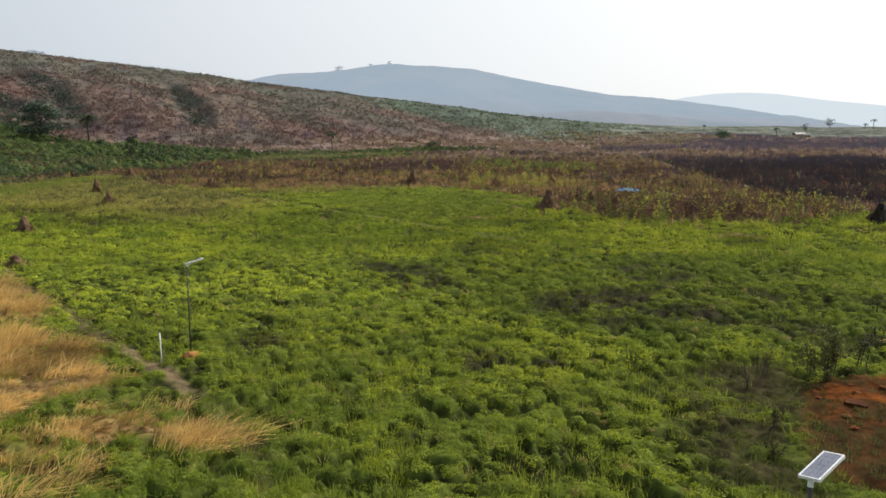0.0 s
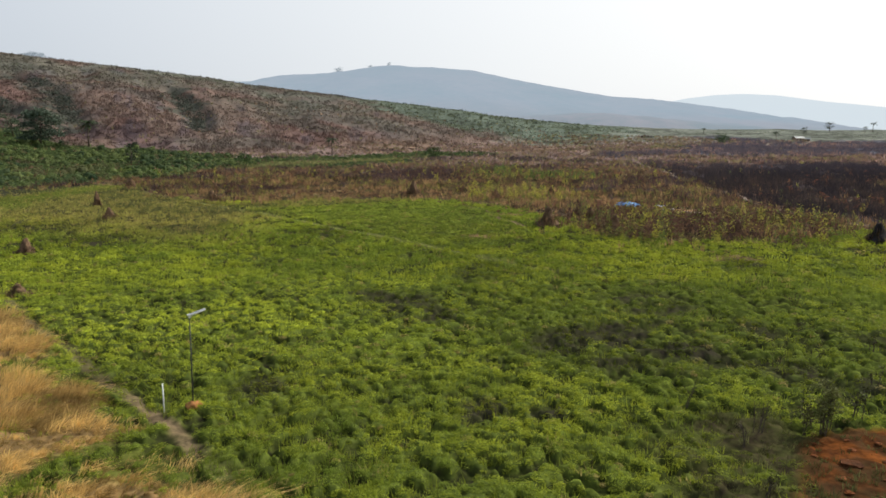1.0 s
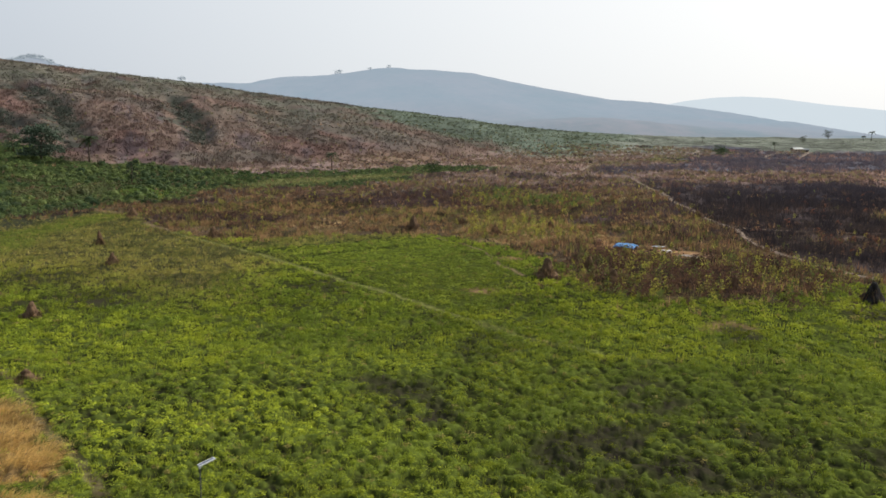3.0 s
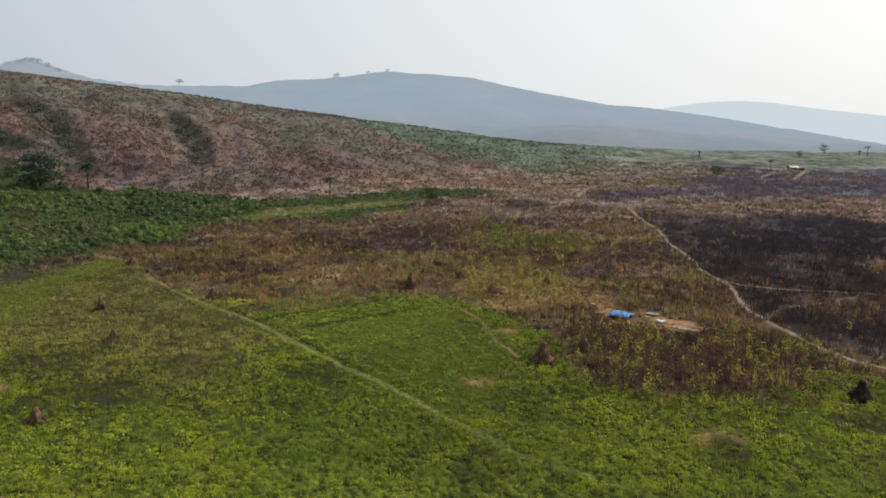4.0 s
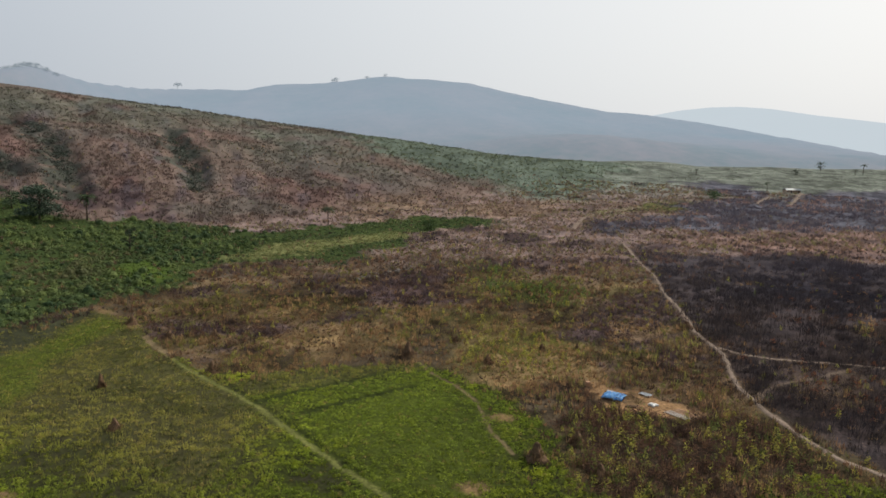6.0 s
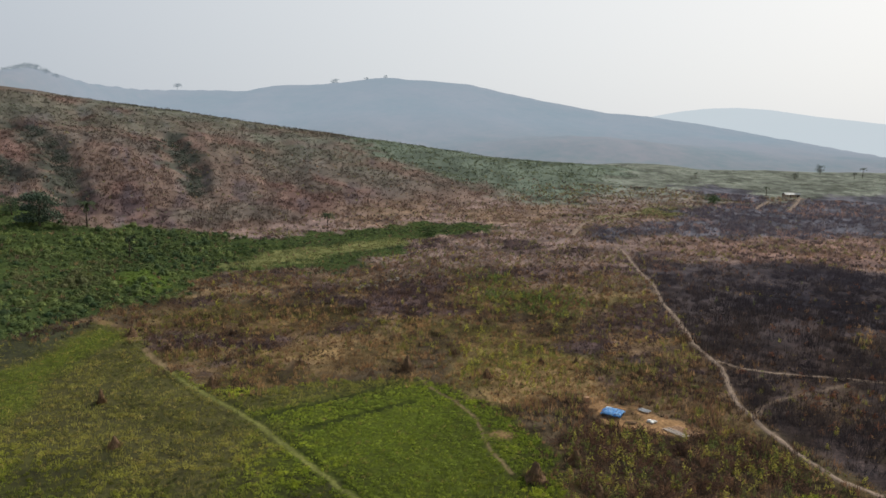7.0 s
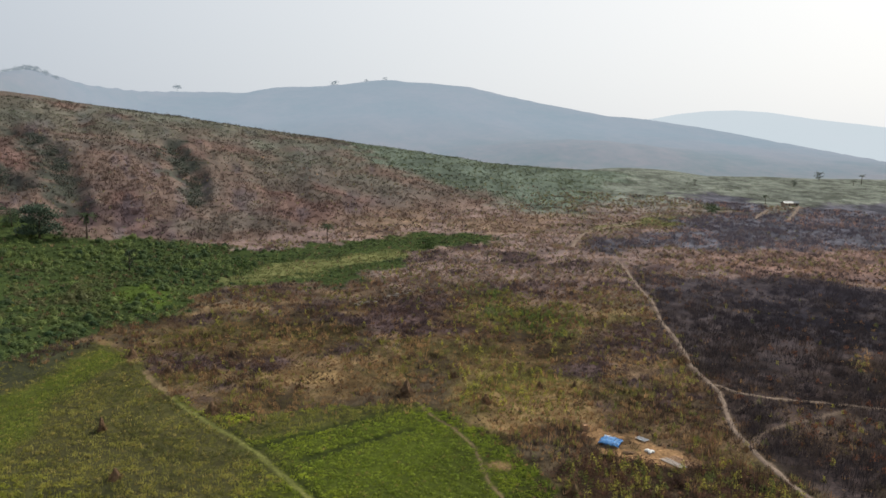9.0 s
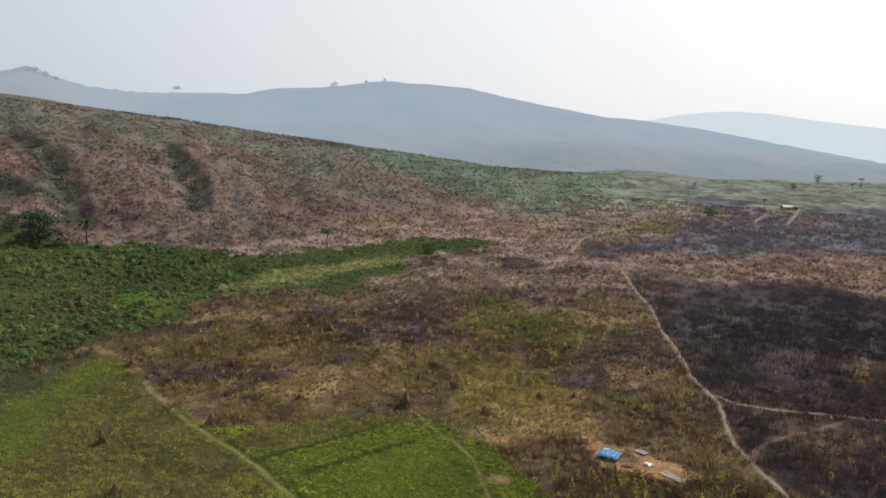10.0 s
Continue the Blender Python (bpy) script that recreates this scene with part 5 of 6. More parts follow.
def mound(x, y, tall, wide, label, spires=1, pale=False, earth=None):
    bm = bmesh.new()
    rings, sides = 11, 18
    seed = rng.uniform(0, 100)
    rows = []
    for i in range(rings):
        q = i / (rings - 1)
        rad = wide * 0.5 * (0.14 + 0.46 * (1 - q) ** 0.9 + 0.40 * (1 - q) ** 4) * (1 if q < 1 else 0.3)
        row = []
        for j in range(sides):
            a = 2 * math.pi * j / sides
            n = noise.noise(Vector((math.cos(a) * 1.6 + seed, math.sin(a) * 1.6, q * 4)))
            n2 = noise.noise(Vector((math.cos(a) * 4 + seed, math.sin(a) * 4, q * 9)))
            rr = rad * (1 + 0.55 * n + 0.3 * n2)
            row.append(bm.verts.new((math.cos(a) * rr + 0.1 * wide * q * math.sin(seed), math.sin(a) * rr, tall * (q + 0.06 * n) - 0.25 * (q == 0))))
        rows.append(row)
    for r0, r1 in zip(rows[:-1], rows[1:]):
        for j in range(sides):
            bm.faces.new((r0[j], r0[(j + 1) % sides], r1[(j + 1) % sides], r1[j]))
    bm.faces.new(rows[-1])
    for s in range(spires):
        a, o = rng.uniform(0, 6.28), wide * rng.uniform(0.12, 0.25)
        add_tube(bm, [(math.cos(a) * o, math.sin(a) * o, 0), (math.cos(a) * o * 0.9, math.sin(a) * o * 0.9, tall * 0.5), (math.cos(a) * o * 0.8, math.sin(a) * o * 0.7, tall * rng.uniform(0.6, 0.85))], [wide * 0.15, wide * 0.1, wide * 0.03], 7)
    t = tagged(base("termite_mound", x, y, -0.05, rng.uniform(0, 360)), label, "termite mound", "termite mounds")
    part("earth_cone", bm, earth or TERMITE, t, smooth_faces=True)
    n, k = 60, 4
    a = rng.uniform(0, 6.28, n)
    q = rng.random(n)
    r = wide * (0.5 - 0.32 * q) * rng.uniform(0.8, 1.25, n)
    foot = tall * q * 0.45
    h = foot + rng.uniform(0.35, 0.9, n) * min(1.3, tall * 0.45)
    ax, ay = rep(r * np.cos(a), k) + rng.normal(0, 0.15, n * k), rep(r * np.sin(a), k) + rng.normal(0, 0.15, n * k)
    hh, z0 = rep(h, k) * rng.uniform(0.75, 1.2, n * k), rep(foot, k) - 0.15
    w = 0.07
    co = np.stack([np.c_[ax - w, ay, z0], np.c_[ax + w, ay + w, z0], np.c_[ax * 0.85 + rng.normal(0, 0.22, n * k), ay * 0.85 + rng.normal(0, 0.22, n * k), hh]], 1).reshape(-1, 3)
    pick = rng.random((n * k, 1))
    tint = rep(np.where(pick < 0.45, np.array((0.20, 0.125, 0.07)), np.where(pick < 0.75, np.array((0.10, 0.062, 0.042)), np.array((0.085, 0.080, 0.034)))), 3)
    if pale:
        tint = tint * 0.3 + np.array((0.26, 0.165, 0.085)) * 0.75
    tagged(leaves_part("grass_skirt", co, np.arange(n * k * 3).reshape(-1, 3), tint, t, DRY), kind="stuff")
    return t


CHARRED = worn("charred_earth", (0.030, 0.026, 0.024), (0.016, 0.014, 0.014), 2.0, 0.95, 0, 0.8, 0.08)
MOUNDS = [(-7, 169, 3.8, 4.2, 2), (-49.5, 156, 2.5, 3.4, 2), (-69.3, 145.5, 3.1, 2.0, 2), (-83, 194, 2.4, 3.8, 1), (12, 165, 2.0, 2.4, 1), (26, 175, 2.0, 2.0, 1), (35, 176, 1.8, 1.8, 1), (-56, 196, 1.7, 2.2, 0),
          (-69, 183, 1.9, 3.0, 1), (-57, 182, 2.2, 2.6, 1), (-56, 206, 1.8, 3.0, 0), (49, 168, 2.0, 2.0, 1), (24.6, 120.5, 2.6, 2.8, 1), (16.6, 114.5, 3.2, 4.2, 2), (26, 108, 2.6, 3.4, 1), (43, 105.5, 2.2, 2.4, 1),
          (59.3, 98.5, 2.7, 3.8, 2), (-51, 88, 1.9, 3.0, 1), (-57.5, 125, 2.0, 2.6, 1), (-38.5, 65, 1.2, 2.4, 0), (-33, 172, 1.8, 2.0, 1), (5, 182, 1.7, 2.0, 1), (70, 198, 2.0, 3.4, 1)]
for i, (mx, my, mt, mw, ms) in enumerate(MOUNDS):
    size = "tall brown" if mt > 2.9 else ("low brown" if mt < 1.9 else "brown")
    where = "in green marsh" if my < 140 and mx < 0 else "in dry grass"
    if i == 16:
        mound(mx, my, mt, mw, "charred black termite mound at the burnt edge", ms, False, CHARRED)
        continue
    mound(mx, my, mt, mw, size + " cone-shaped termite mound with weeds " + where, ms, i == 2)

TWIG = worn("charred_wood", (0.085, 0.066, 0.050), (0.048, 0.038, 0.030), 6, 0.9, 0, 0.5, 0.02)


def dead_sapling(x, y, tall, label, lean=(0.1, 0.0), stems=1, leaves=0, tint=(0.09, 0.10, 0.03)):
    t = tagged(base("dead_sapling" if not leaves else "weed_shrub", x, y, -0.05), label, "sapling" if not leaves else "shrub")
    tips = []
    for s in range(stems):
        bm = bmesh.new()
        o = Vector((rng.normal(0, 0.15), rng.normal(0, 0.15), 0)) * (stems > 1)
        top = Vector((lean[0] * tall + rng.normal(0, 0.16), lean[1] * tall + rng.normal(0, 0.16), tall * rng.uniform(0.6, 1.0)))
        add_tube(bm, [o, o + top * 0.5 + Vector((0.05, 0.03, 0)), o + top], [0.028, 0.018, 0.007], 6)
        tips += [o + top * q for q in (0.45, 0.6, 0.75, 0.9, 1.0)]
        for i in range(5):
            b = o + top * rng.uniform(0.35, 0.9)
            a = rng.uniform(0, 6.28)
            e = b + Vector((math.cos(a) * 0.2 * tall, math.sin(a) * 0.2 * tall, rng.uniform(0.08, 0.28) * tall))
            add_tube(bm, [b, (b + e) * 0.5 + Vector((0, 0, 0.02)), e], [0.012, 0.008, 0.004], 5)
            tips.append(e)
        part("stem", bm, TWIG, t)
    if leaves:
        c = np.array([tuple(v) for v in tips])
        co, f = leaf_cloud(c[:, 0], c[:, 1], c[:, 2], np.full(len(c), 0.2), np.full(len(c), 0.22), np.full(len(c), 0.14), leaves, 0.1)
        leaves_part("foliage", co, f, rep(np.array(tint) * rng.uniform(0.6, 1.4, (len(f), 1)), 3), t)
    return t


dead_sapling(12.6, 37.0, 1.9, "bare grey sapling leaning in green grass", (0.28, 0.0), 2)
dead_sapling(18.2, 33.3, 2.5, "tall ragged weed clump beside red soil", (0.05, 0.0), 8, 16, (0.130, 0.135, 0.045))
dead_sapling(17.4, 33.6, 1.6, "ragged weed beside red soil", (-0.05, 0.0), 4, 7, (0.075, 0.070, 0.028))
dead_sapling(14.9, 33.1, 1.7, "thin charred stems on ashy ground", (0.15, 0.0), 4)
dead_sapling(13.9, 31.7, 1.3, "short charred stems on ashy ground", (-0.1, 0.0), 3)
dead_sapling(20.9, 35.2, 1.5, "dark leafy weed at the edge of red soil", (0.05, 0.0), 4, 6, (0.050, 0.050, 0.026))
dead_sapling(22.4, 34.6, 1.4, "brown weed at the edge of red soil", (0.05, 0.0), 3, 5, (0.065, 0.050, 0.028))
dead_sapling(18.6, 27.2, 1.2, "bare twig on red soil", (0.2, 0.1), 1)
dead_sapling(20.8, 44.4, 1.1, "charred stump sprout in green grass", (0.0, 0.0), 3)
dead_sapling(24.0, 45.2, 1.0, "dark stump sprout in green grass", (0.1, 0.0), 3)
for wx, wy in ((-20.8, 57.9), (9, 46), (26, 52), (30, 61), (16, 70), (-4, 83), (8, 92), (-24, 78), (-44, 108), (-66, 132), (-30, 98), (12.6, 27), (11.6, 24.4), (24.5, 40), (28.5, 47)):
    dead_sapling(wx, wy, float(rng.uniform(0.7, 1.2)), "dark dry weed stalks standing in marsh grass", (0.08, 0.0), 3, 3, (0.055, 0.050, 0.024))

# clods and a burrow on the red soil
RED_CLOD = worn("red_clod_earth", (0.170, 0.055, 0.016), (0.090, 0.032, 0.011), 3, 0.95, 0, 0.8, 0.05)

DARK_CLOD = worn("burrow_earth", (0.100, 0.036, 0.012), (0.050, 0.020, 0.008), 3, 0.95, 0, 0.8, 0.05)


def clod(name, x, y, size, mat, label):
    bm = bmesh.new()
    bmesh.ops.create_icosphere(bm, subdivisions=2, radius=size)
    for v in bm.verts:
        v.co = Vector((v.co.x * 1.2, v.co.y, v.co.z * 0.45)) * (1 + 0.5 * noise.noise(v.co / size * 1.3 + Vector((x, y, 0))))
    t = tagged(base(name, x, y, size * 0.15, float(rng.uniform(0, 360))), label, "earth clod", "clods on the red soil")
    part("lump", bm, mat, t)
    return t


clod("earth_clod", 17.3, 29.4, 0.36, DARK_CLOD, "dark clod of earth on bare red soil")
for cx, cy, cs in ((18.2, 30.9, 0.16), (16.4, 30.6, 0.13), (19.0, 29.6, 0.2), (17.9, 27.8, 0.15), (16.3, 28.2, 0.18), (19.8, 31.6, 0.15), (18.7, 32.2, 0.12), (15.9, 27.0, 0.17), (20.4, 30.3, 0.14), (17.0, 31.9, 0.11)):
    clod("earth_clod", cx, cy, cs, RED_CLOD, "crumbly red clod on bare red soil")
x, y = spots(9000, 18, 40, 0.0)
z = zones(x, y)
ok = (z["red"] > 0.5) & (rng.random(len(x)) < 0.9)
x, y = x[ok], y[ok]
bushes("soil_crumbs", x, y, np.full(len(x), 0.06), np.full(len(x), 0.05), np.full(len(x), 0.07), 6, np.array((0.14, 0.048, 0.015)) * rng.uniform(0.3, 1.5, (len(x), 1)), DRY, "scattered crumbs of red soil", "soil")
x, y = spots(5000, 18, 42, 0.0)
z = zones(x, y)
ok = ((z["red"] > 0.3) & (rng.random(len(x)) < 0.10 + 0.6 * z["scorched"])) | ((z["ash"] > 0.4) & (rng.random(len(x)) < 0.5))
x, y = x[ok], y[ok]
h = rng.uniform(0.15, 0.5, len(x))
blades("sparse_weeds", x, y, h, np.full(len(x), 0.035), 14, np.array((0.075, 0.080, 0.028)) * rng.uniform(0.5, 1.5, (len(x), 1)), GRASS, "sparse dark weeds on ash and red soil", 0.5, 0.6)

# ---------- street lamps ----------
DARK_STEEL = worn("dark_painted_steel", (0.075, 0.078, 0.075), (0.045, 0.047, 0.045), 6, 0.5, 0.3, 0.1, 0.003)
WHITE = worn("white_paint", (0.78, 0.78, 0.76), (0.62, 0.61, 0.57), 4, 0.5, 0, 0.1, 0.003)
# cell colour is pale, with the sky's reflection put into it
CELL = worn("solar_cells", (0.20, 0.205, 0.24), (0.16, 0.165, 0.20), 5, 0.12, 0, 0.02, 0.001)
CONCRETE = worn("orange_earth", (0.36, 0.17, 0.06), (0.24, 0.10, 0.035), 6, 0.9, 0, 0.5, 0.02)


def street_lamp(x, y, label):
    t = tagged(base("street_lamp", x, y, 0, 0), label, "street lamp", "solar street lamps")
    bm = bmesh.new()
    bmesh.ops.create_icosphere(bm, subdivisions=3, radius=1.0)
    for v in bm.verts:
        v.co = Vector((v.co.x * 0.40, v.co.y * 0.38, max(v.co.z, -0.6) * 0.26)) * (1 + 0.5 * noise.noise(v.co * 2.1))
    part("footing", bm, CONCRETE, t, "orange earth heaped round the foot", True)
    bm = bmesh.new()
    add_tube(bm, [(0, 0, 0), (0, 0, 2.4), (0, 0, 4.72)], [0.038, 0.034, 0.028], 12)
    part("pole", bm, DARK_STEEL, t, "slim dark pole", True)
    tilt = Matrix.Translation((0.29, 0.22, 4.92)) @ Euler((0, 0, radians(37))).to_matrix().to_4x4() @ Euler((0, radians(-13.5), 0)).to_matrix().to_4x4() @ Euler((radians(-7), 0, 0)).to_matrix().to_4x4()
    bm = bmesh.new()
    for sx, sy, px, py in ((0.90, 0.028, 0, 0.171), (0.90, 0.028, 0, -0.171), (0.028, 0.314, 0.436, 0), (0.028, 0.314, -0.436, 0)):
        add_box(bm, sx, sy, 0.06, tilt @ Matrix.Translation((px, py, 0)), 0.006)
    panel = part("solar_panel", bm, WHITE, t, "white-framed solar panel")
    for cx in range(6):
        for cy in range(3):
            bm = bmesh.new()
            add_box(bm, 0.136, 0.100, 0.012, tilt @ Matrix.Translation((-0.351 + cx * 0.1404, -0.104 + cy * 0.104, 0.018)))
            part("solar_cell", bm, CELL, panel)
    bm = bmesh.new()
    add_box(bm, 0.842, 0.312, 0.012, tilt @ Matrix.Translation((0, 0, 0.004)))
    part("backing", bm, CELL, panel, "grey-blue backing sheet")
    bm = bmesh.new()
    add_box(bm, 0.62, 0.24, 0.035, tilt @ Matrix.Translation((0.05, 0, -0.045)), 0.012)
    part("lamp_head", bm, WHITE, panel, "pale lamp head under the panel")
    bm = bmesh.new()
    add_tube(bm, [(0, 0, 4.66), (0, 0, 4.78), (0.05, 0.04, 4.83)], [0.052, 0.05, 0.04], 10)
    add_tube(bm, [(0, 0, 4.60), (0.08, 0.06, 4.72), (0.16, 0.12, 4.85)], [0.016, 0.016, 0.016], 6)
    part("bracket", bm, WHITE, t, "short pale bracket")
    return t


street_lamp(-12.95, 36.3, "slim solar street lamp standing in wet grass")
street_lamp(6.20, 11.65, "solar street lamp beside bare red soil")

post = tagged(base("marker_post", -14.35, 36.0), "thin white marker post beside the footpath", "post")
bm = bmesh.new()
add_tube(bm, [(0, 0, -0.2), (-0.01, 0, 0.8), (-0.03, 0, 1.55)], [0.034, 0.034, 0.032], 10)
part("pipe", bm, WHITE, post, smooth_faces=True)
bm = bmesh.new()
add_tube(bm, [(-0.03, 0, 1.5), (-0.0, 0.02, 1.8), (0.06, 0.02, 2.1)], [0.008, 0.007, 0.005], 5)
part("wire", bm, TWIG, post)

# ---------- the camp ----------
TARP = worn("blue_tarpaulin", (0.030, 0.21, 0.58), (0.34, 0.60, 0.84), 1.3, 0.42, 0, 0.5, 0.06)
TARP_PALE = worn("pale_tarpaulin", (0.62, 0.66, 0.70), (0.40, 0.50, 0.62), 2, 0.5, 0, 0.4, 0.05)
POLE_WOOD = worn("rough_pole_wood", (0.20, 0.13, 0.08), (0.12, 0.08, 0.05), 5, 0.9, 0, 0.5, 0.02)
TIN = worn("corrugated_tin", (0.33, 0.35, 0.37), (0.22, 0.23, 0.24), 2, 0.6, 0.15, 0.1, 0.01)
PLANK = worn("sawn_plank", (0.34, 0.21, 0.125), (0.23, 0.14, 0.085), 3, 0.85, 0, 0.4, 0.01)
WEATHERED = worn("weathered_board", (0.33, 0.28, 0.235), (0.21, 0.175, 0.145), 3, 0.9, 0, 0.4, 0.01)
SACK = worn("white_sacking", (0.74, 0.72, 0.68), (0.55, 0.52, 0.47), 5, 0.9, 0, 0.5, 0.03)
CLAY = worn("clay_brick", (0.40, 0.24, 0.14), (0.30, 0.17, 0.10), 8, 0.95, 0, 0.4, 0.01)


def tarp_shelter(x, y, turn):
    t = tagged(base("tarp_shelter", x, y, 0, turn), "low shelter roofed with a blue tarpaulin on rough poles", "shelter")
    for px, py, h in ((-2.2, -1.8, 1.25), (2.2, -1.8, 1.15), (-2.2, 1.8, 1.3), (2.2, 1.8, 1.2), (-2.2, 0, 1.6), (2.2, 0, 1.5)):
        bm = bmesh.new()
        add_tube(bm, [(px, py, -0.2), (px + 0.03, py, h * 0.5), (px, py + 0.03, h)], [0.06, 0.055, 0.05], 7)
        part("pole", bm, POLE_WOOD, t)
    for py, h in ((-1.8, 1.2), (0, 1.55), (1.8, 1.25)):
        bm = bmesh.new()
        add_tube(bm, [(-2.35, py, h + 0.03), (0, py, h - 0.03), (2.35, py, h - 0.05)], [0.05, 0.05, 0.045], 7)
        part("beam", bm, POLE_WOOD, t)
    bm = bmesh.new()
    nx, ny = 26, 24
    grid = []
    for j in range(ny + 1):
        row = []
        for i in range(nx + 1):
            px, py = -2.55 + 5.1 * i / nx, -2.3 + 4.6 * j / ny
            z = 1.68 - 0.22 * abs(py) - 0.05 * px / 2.5 - 0.16 * max(0, abs(px) - 1.1)
            z += 0.15 * noise.noise(Vector((px * 1.1, py * 1.1, 3))) + 0.07 * noise.noise(Vector((px * 3, py * 3, 7))) - 0.05 * math.sin(px * 1.9) ** 2
            edge = max(abs(px) - 2.3, abs(py) - 1.95, 0)
            z -= edge * 1.0
            row.append(bm.verts.new((px, py, z)))
        grid.append(row)
    for j in range(ny):
        for i in range(nx):
            bm.faces.new((grid[j][i], grid[j][i + 1], grid[j + 1][i + 1], grid[j + 1][i]))
    bmesh.ops.solidify(bm, geom=bm.faces[:], thickness=0.015)
    roof = part("tarpaulin", bm, TARP, t, "creased blue tarpaulin", True)
    bm = bmesh.new()
    add_box(bm, 1.5, 0.9, 0.02, Matrix.Translation((-1.4, 1.55, 1.42)) @ Euler((radians(-11), 0, radians(6))).to_matrix().to_4x4(), 0.008)
    part("patch", bm, TARP_PALE, roof, "pale plastic patch")
    for px in (-1.25, -0.55, 0.3, 1.1):
        bm = bmesh.new()
        add_tube(bm, [(px, -0.9, 1.50), (px + 0.05, 0.2, 1.66), (px + 0.02, 1.1, 1.47)], [0.03, 0.035, 0.03], 6)
        part("weight_pole", bm, POLE_WOOD, roof)
    for side, (sx, sy, px, py) in enumerate(((4.3, 0.05, 0, 1.8), (0.05, 3.5, -2.2, 0))):
        bm = bmesh.new()
        add_box(bm, sx, sy, 1.15, Matrix.Translation((px, py, 0.55)), 0.015)
        part("reed_wall", bm, POLE_WOOD, t)
    return t


tarp_shelter(36.3, 142.8, -30).scale = (0.84, 0.88, 0.80)

tin = tagged(base("tin_sheet", 43.4, 145.0, 0.32, -50), "corrugated tin sheet laid on low blocks", "metal sheet")
bm = bmesh.new()
cols = []
for i in range(49):
    px = -1.35 + 2.7 * i / 48
    pz = 0.025 * math.sin(i * math.pi / 2)
    cols.append([bm.verts.new((px, py, pz + 0.06 * py)) for py in (-0.75, 0, 0.75)])
for c0, c1 in zip(cols[:-1], cols[1:]):
    for j in range(2):
        bm.faces.new((c0[j], c1[j], c1[j + 1], c0[j + 1]))
bmesh.ops.solidify(bm, geom=bm.faces[:], thickness=0.006)
part("sheet", bm, TIN, tin)
for px, py in ((-1.1, -0.5), (1.1, -0.5), (-1.1, 0.55), (1.1, 0.55)):
    bm = bmesh.new()
    add_box(bm, 0.3, 0.2, 0.40, Matrix.Translation((px, py, -0.20)), 0.02)
    part("block", bm, CLAY, tin)

for sx, sy, sr in ((42.9, 139.6, 20), (43.7, 139.2, -30), (43.2, 138.8, 70)):
    bm = bmesh.new()
    bmesh.ops.create_uvsphere(bm, u_segments=16, v_segments=10, radius=0.5)
    for v in bm.verts:
        n = noise.noise(v.co * 3 + Vector((sx, sy, 0)))
        v.co = Vector((v.co.x * 1.15, v.co.y * 0.75, v.co.z * 0.62)) * (1 + 0.18 * n)
        v.co.x += 0.06 * math.copysign(1, v.co.x) * (abs(v.co.x) > 0.4)
    s = tagged(base("sack", sx, sy, 0.24, sr), "white woven sack lying on trodden earth", "sack", "sacks at the camp")
    part("sacking", bm, SACK, s, smooth_faces=True)
    bm = bmesh.new()
    add_tube(bm, [(0.50, 0, 0.02), (0.60, 0, 0.05), (0.70, 0.02, 0.09)], [0.10, 0.05, 0.11], 8)
    part("tied_neck", bm, SACK, s)

ROCK = worn("pale_rock", (0.21, 0.185, 0.155), (0.12, 0.105, 0.09), 1.5, 0.9, 0, 0.6, 0.05)
for i in range(34):
    q = rng.random()
    sx, sy, sz = -31 + 25 * q + rng.normal(0, 0.8), 254 + 25 * q + rng.normal(0, 1.9), rng.uniform(0.25, 0.8)
    bm = bmesh.new()
    bmesh.ops.create_icosphere(bm, subdivisions=2, radius=float(sz))
    for v in bm.verts:
        v.co = Vector((v.co.x * 1.3, v.co.y, v.co.z * 0.6)) * (1 + 0.45 * noise.noise(v.co * 1.4 + Vector((sx, sy, 0))))
    st = tagged(base("rock", float(sx), float(sy), 0.25, float(rng.uniform(0, 360))), "pale weathered rock in dry grass", "rock", "line of pale rocks")
    part("stone", bm, ROCK, st)

for i in range(7):
    pale = i in (0, 1, 2)
    b = tagged(base("board" if pale else "plank", 46.0 + i * 0.56, 134.1 + i * 0.26, 0.12, -56 + rng.uniform(-4, 4)), "pale weathered board drying on the ground" if pale else "orange-brown plank drying on the ground", "board", "boards at the camp")
    bm = bmesh.new()
    add_box(bm, 5.2 if i != 3 else 4.2, 0.50 if pale else 0.32, 0.08, Matrix(), 0.012)
    part("wood", bm, WEATHERED if pale else PLANK, b)

stack = tagged(base("brick_stack", 32.4, 150.0, 0, 12), "small stack of tan clay bricks", "brick stack")
for lay in range(9):
    for j in range(3):
        bm = bmesh.new()
        m = Matrix.Translation(((j - 1) * 0.30, 0, 0.06 + lay * 0.125)) if lay % 2 == 0 else Matrix.Translation((0, (j - 1) * 0.30, 0.06 + lay * 0.125)) @ Euler((0, 0, radians(90))).to_matrix().to_4x4()
        add_box(bm, 0.28, 0.86, 0.12, m @ Matrix.Translation((rng.normal(0, 0.012), rng.normal(0, 0.012), 0)), 0.01)
        part("brick", bm, CLAY, stack)

fire = tagged(base("earth_heap", 38.8, 138.6, -0.05, 0), "low dark heap of earth beside the shelter", "earth heap")
bm = bmesh.new()
bmesh.ops.create_icosphere(bm, subdivisions=3, radius=1.0)
for v in bm.verts:
    v.co = Vector((v.co.x * 1.3, v.co.y * 0.7, max(v.co.z, -0.2) * 0.5)) * (1 + 0.3 * noise.noise(v.co * 2.2))
part("heap", bm, TERMITE, fire, smooth_faces=True)

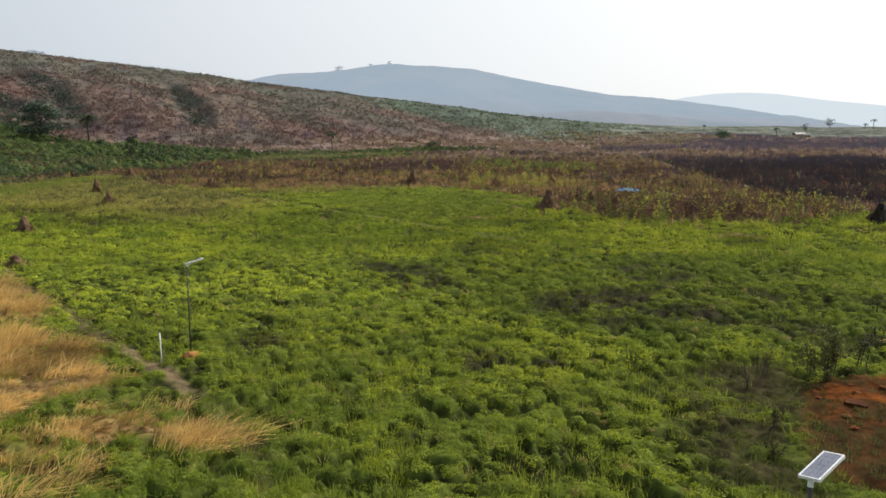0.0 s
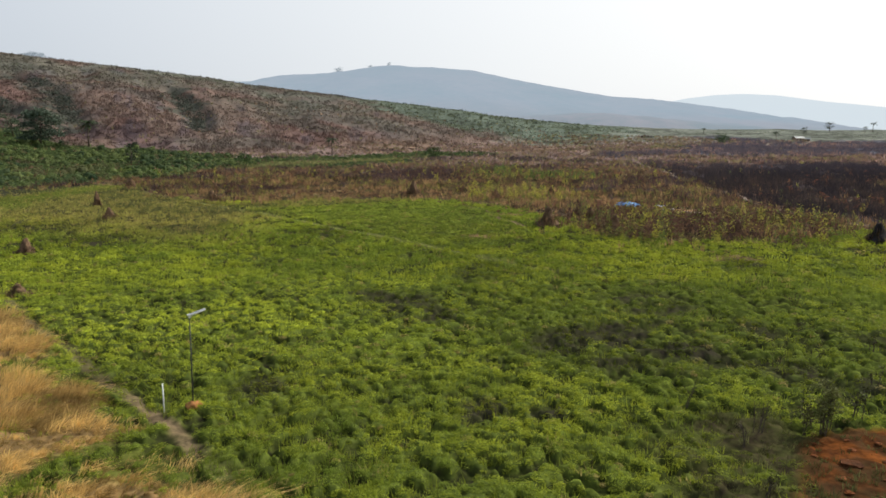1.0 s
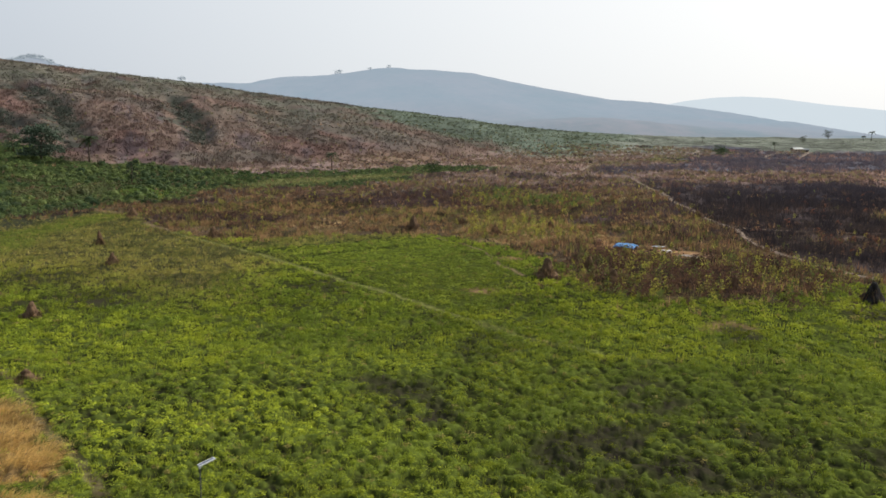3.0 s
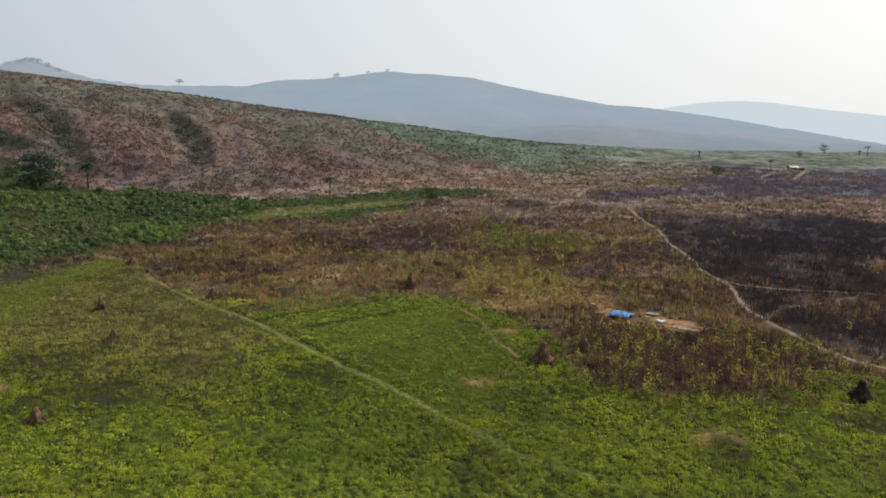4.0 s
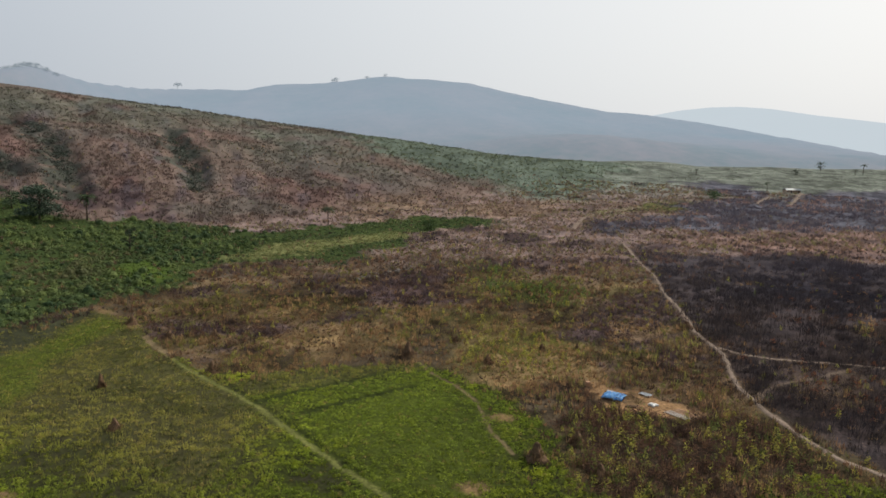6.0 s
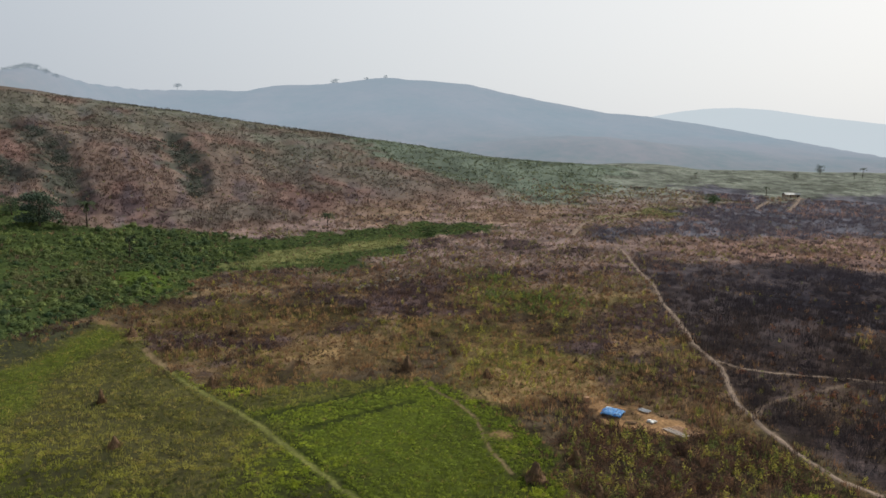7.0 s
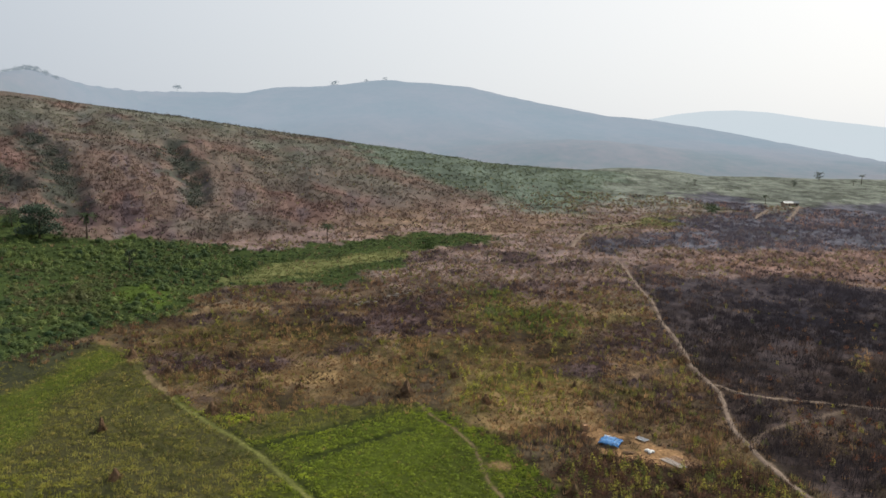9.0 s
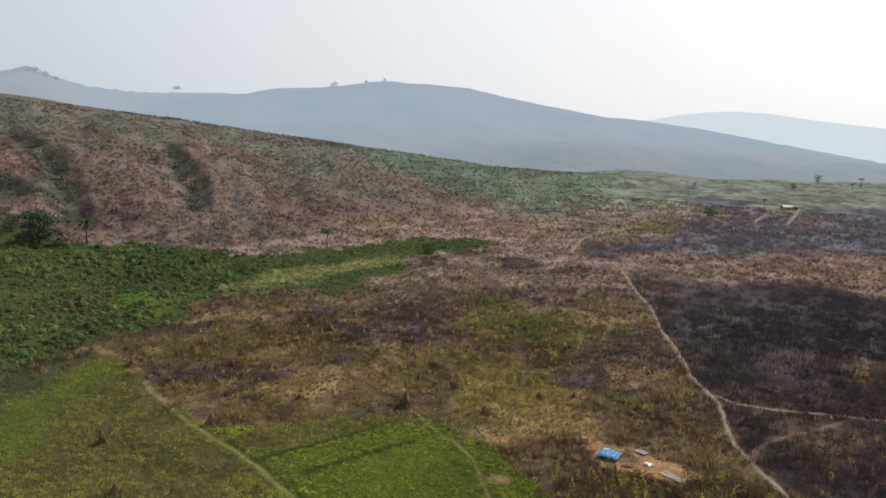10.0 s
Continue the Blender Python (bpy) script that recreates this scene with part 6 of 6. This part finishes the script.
# ---------- the far house ----------
ROOF_TIN = worn("old_tin_roof", (0.20, 0.21, 0.20), (0.14, 0.15, 0.145), 0.8, 0.5, 0.2, 0.1, 0.02)
MUD = worn("mud_wall", (0.36, 0.27, 0.20), (0.27, 0.19, 0.14), 1.0, 0.95, 0, 0.4, 0.04)
GAP = worn("dark_doorway_wood", (0.05, 0.04, 0.035), (0.03, 0.025, 0.022), 3, 0.9, 0, 0.2, 0.01)


def house(x, y, turn, w, d, h):
    t = tagged(base("house", x, y, 0, turn), "small mud-walled house with a pale tin roof", "house")
    for sx, sy, px, py in ((w, 0.25, 0, -d / 2), (w, 0.25, 0, d / 2), (0.25, d - 0.25, -w / 2 + 0.125, 0), (0.25, d - 0.25, w / 2 - 0.125, 0)):
        bm = bmesh.new()
        add_box(bm, sx, sy, h + 0.4, Matrix.Translation((px, py, h / 2 - 0.2)), 0.02)
        part("wall", bm, MUD, t)
    bm = bmesh.new()
    rise = 1.5
    for s in (-1, 1):
        ang = math.atan2(rise, d / 2 + 0.6)
        L = math.hypot(rise, d / 2 + 0.6)
        add_box(bm, w + 1.2, L, 0.06, Matrix.Translation((0, s * (d / 4 + 0.3), h + rise / 2)) @ Euler((-s * ang, 0, 0)).to_matrix().to_4x4(), 0.01)
    part("roof", bm, ROOF_TIN, t, "weathered pale tin roof")
    for s in (-1, 1):
        bm = bmesh.new()
        v = [bm.verts.new((s * (w / 2 - 0.13), py, pz)) for py, pz in ((-d / 2, h), (d / 2, h), (0, h + rise * 0.86))]
        f = bm.faces.new(v)
        bmesh.ops.solidify(bm, geom=[f], thickness=0.2)
        part("gable", bm, MUD, t)
    bm = bmesh.new()
    add_box(bm, 1.0, 0.08, 2.0, Matrix.Translation((0.3, -d / 2 - 0.13, 1.0)), 0.01)
    part("door", bm, GAP, t, "dark wooden door")
    for px in (-w / 3.2, w / 3):
        bm = bmesh.new()
        add_box(bm, 0.9, 0.08, 0.9, Matrix.Translation((px, -d / 2 - 0.13, 1.4)), 0.01)
        part("window", bm, GAP, t, "dark shuttered window")
    return t


house(281, 580, 8, 7.5, 5, 2.3)
house(293, 590, -20, 4, 3.5, 2.0)
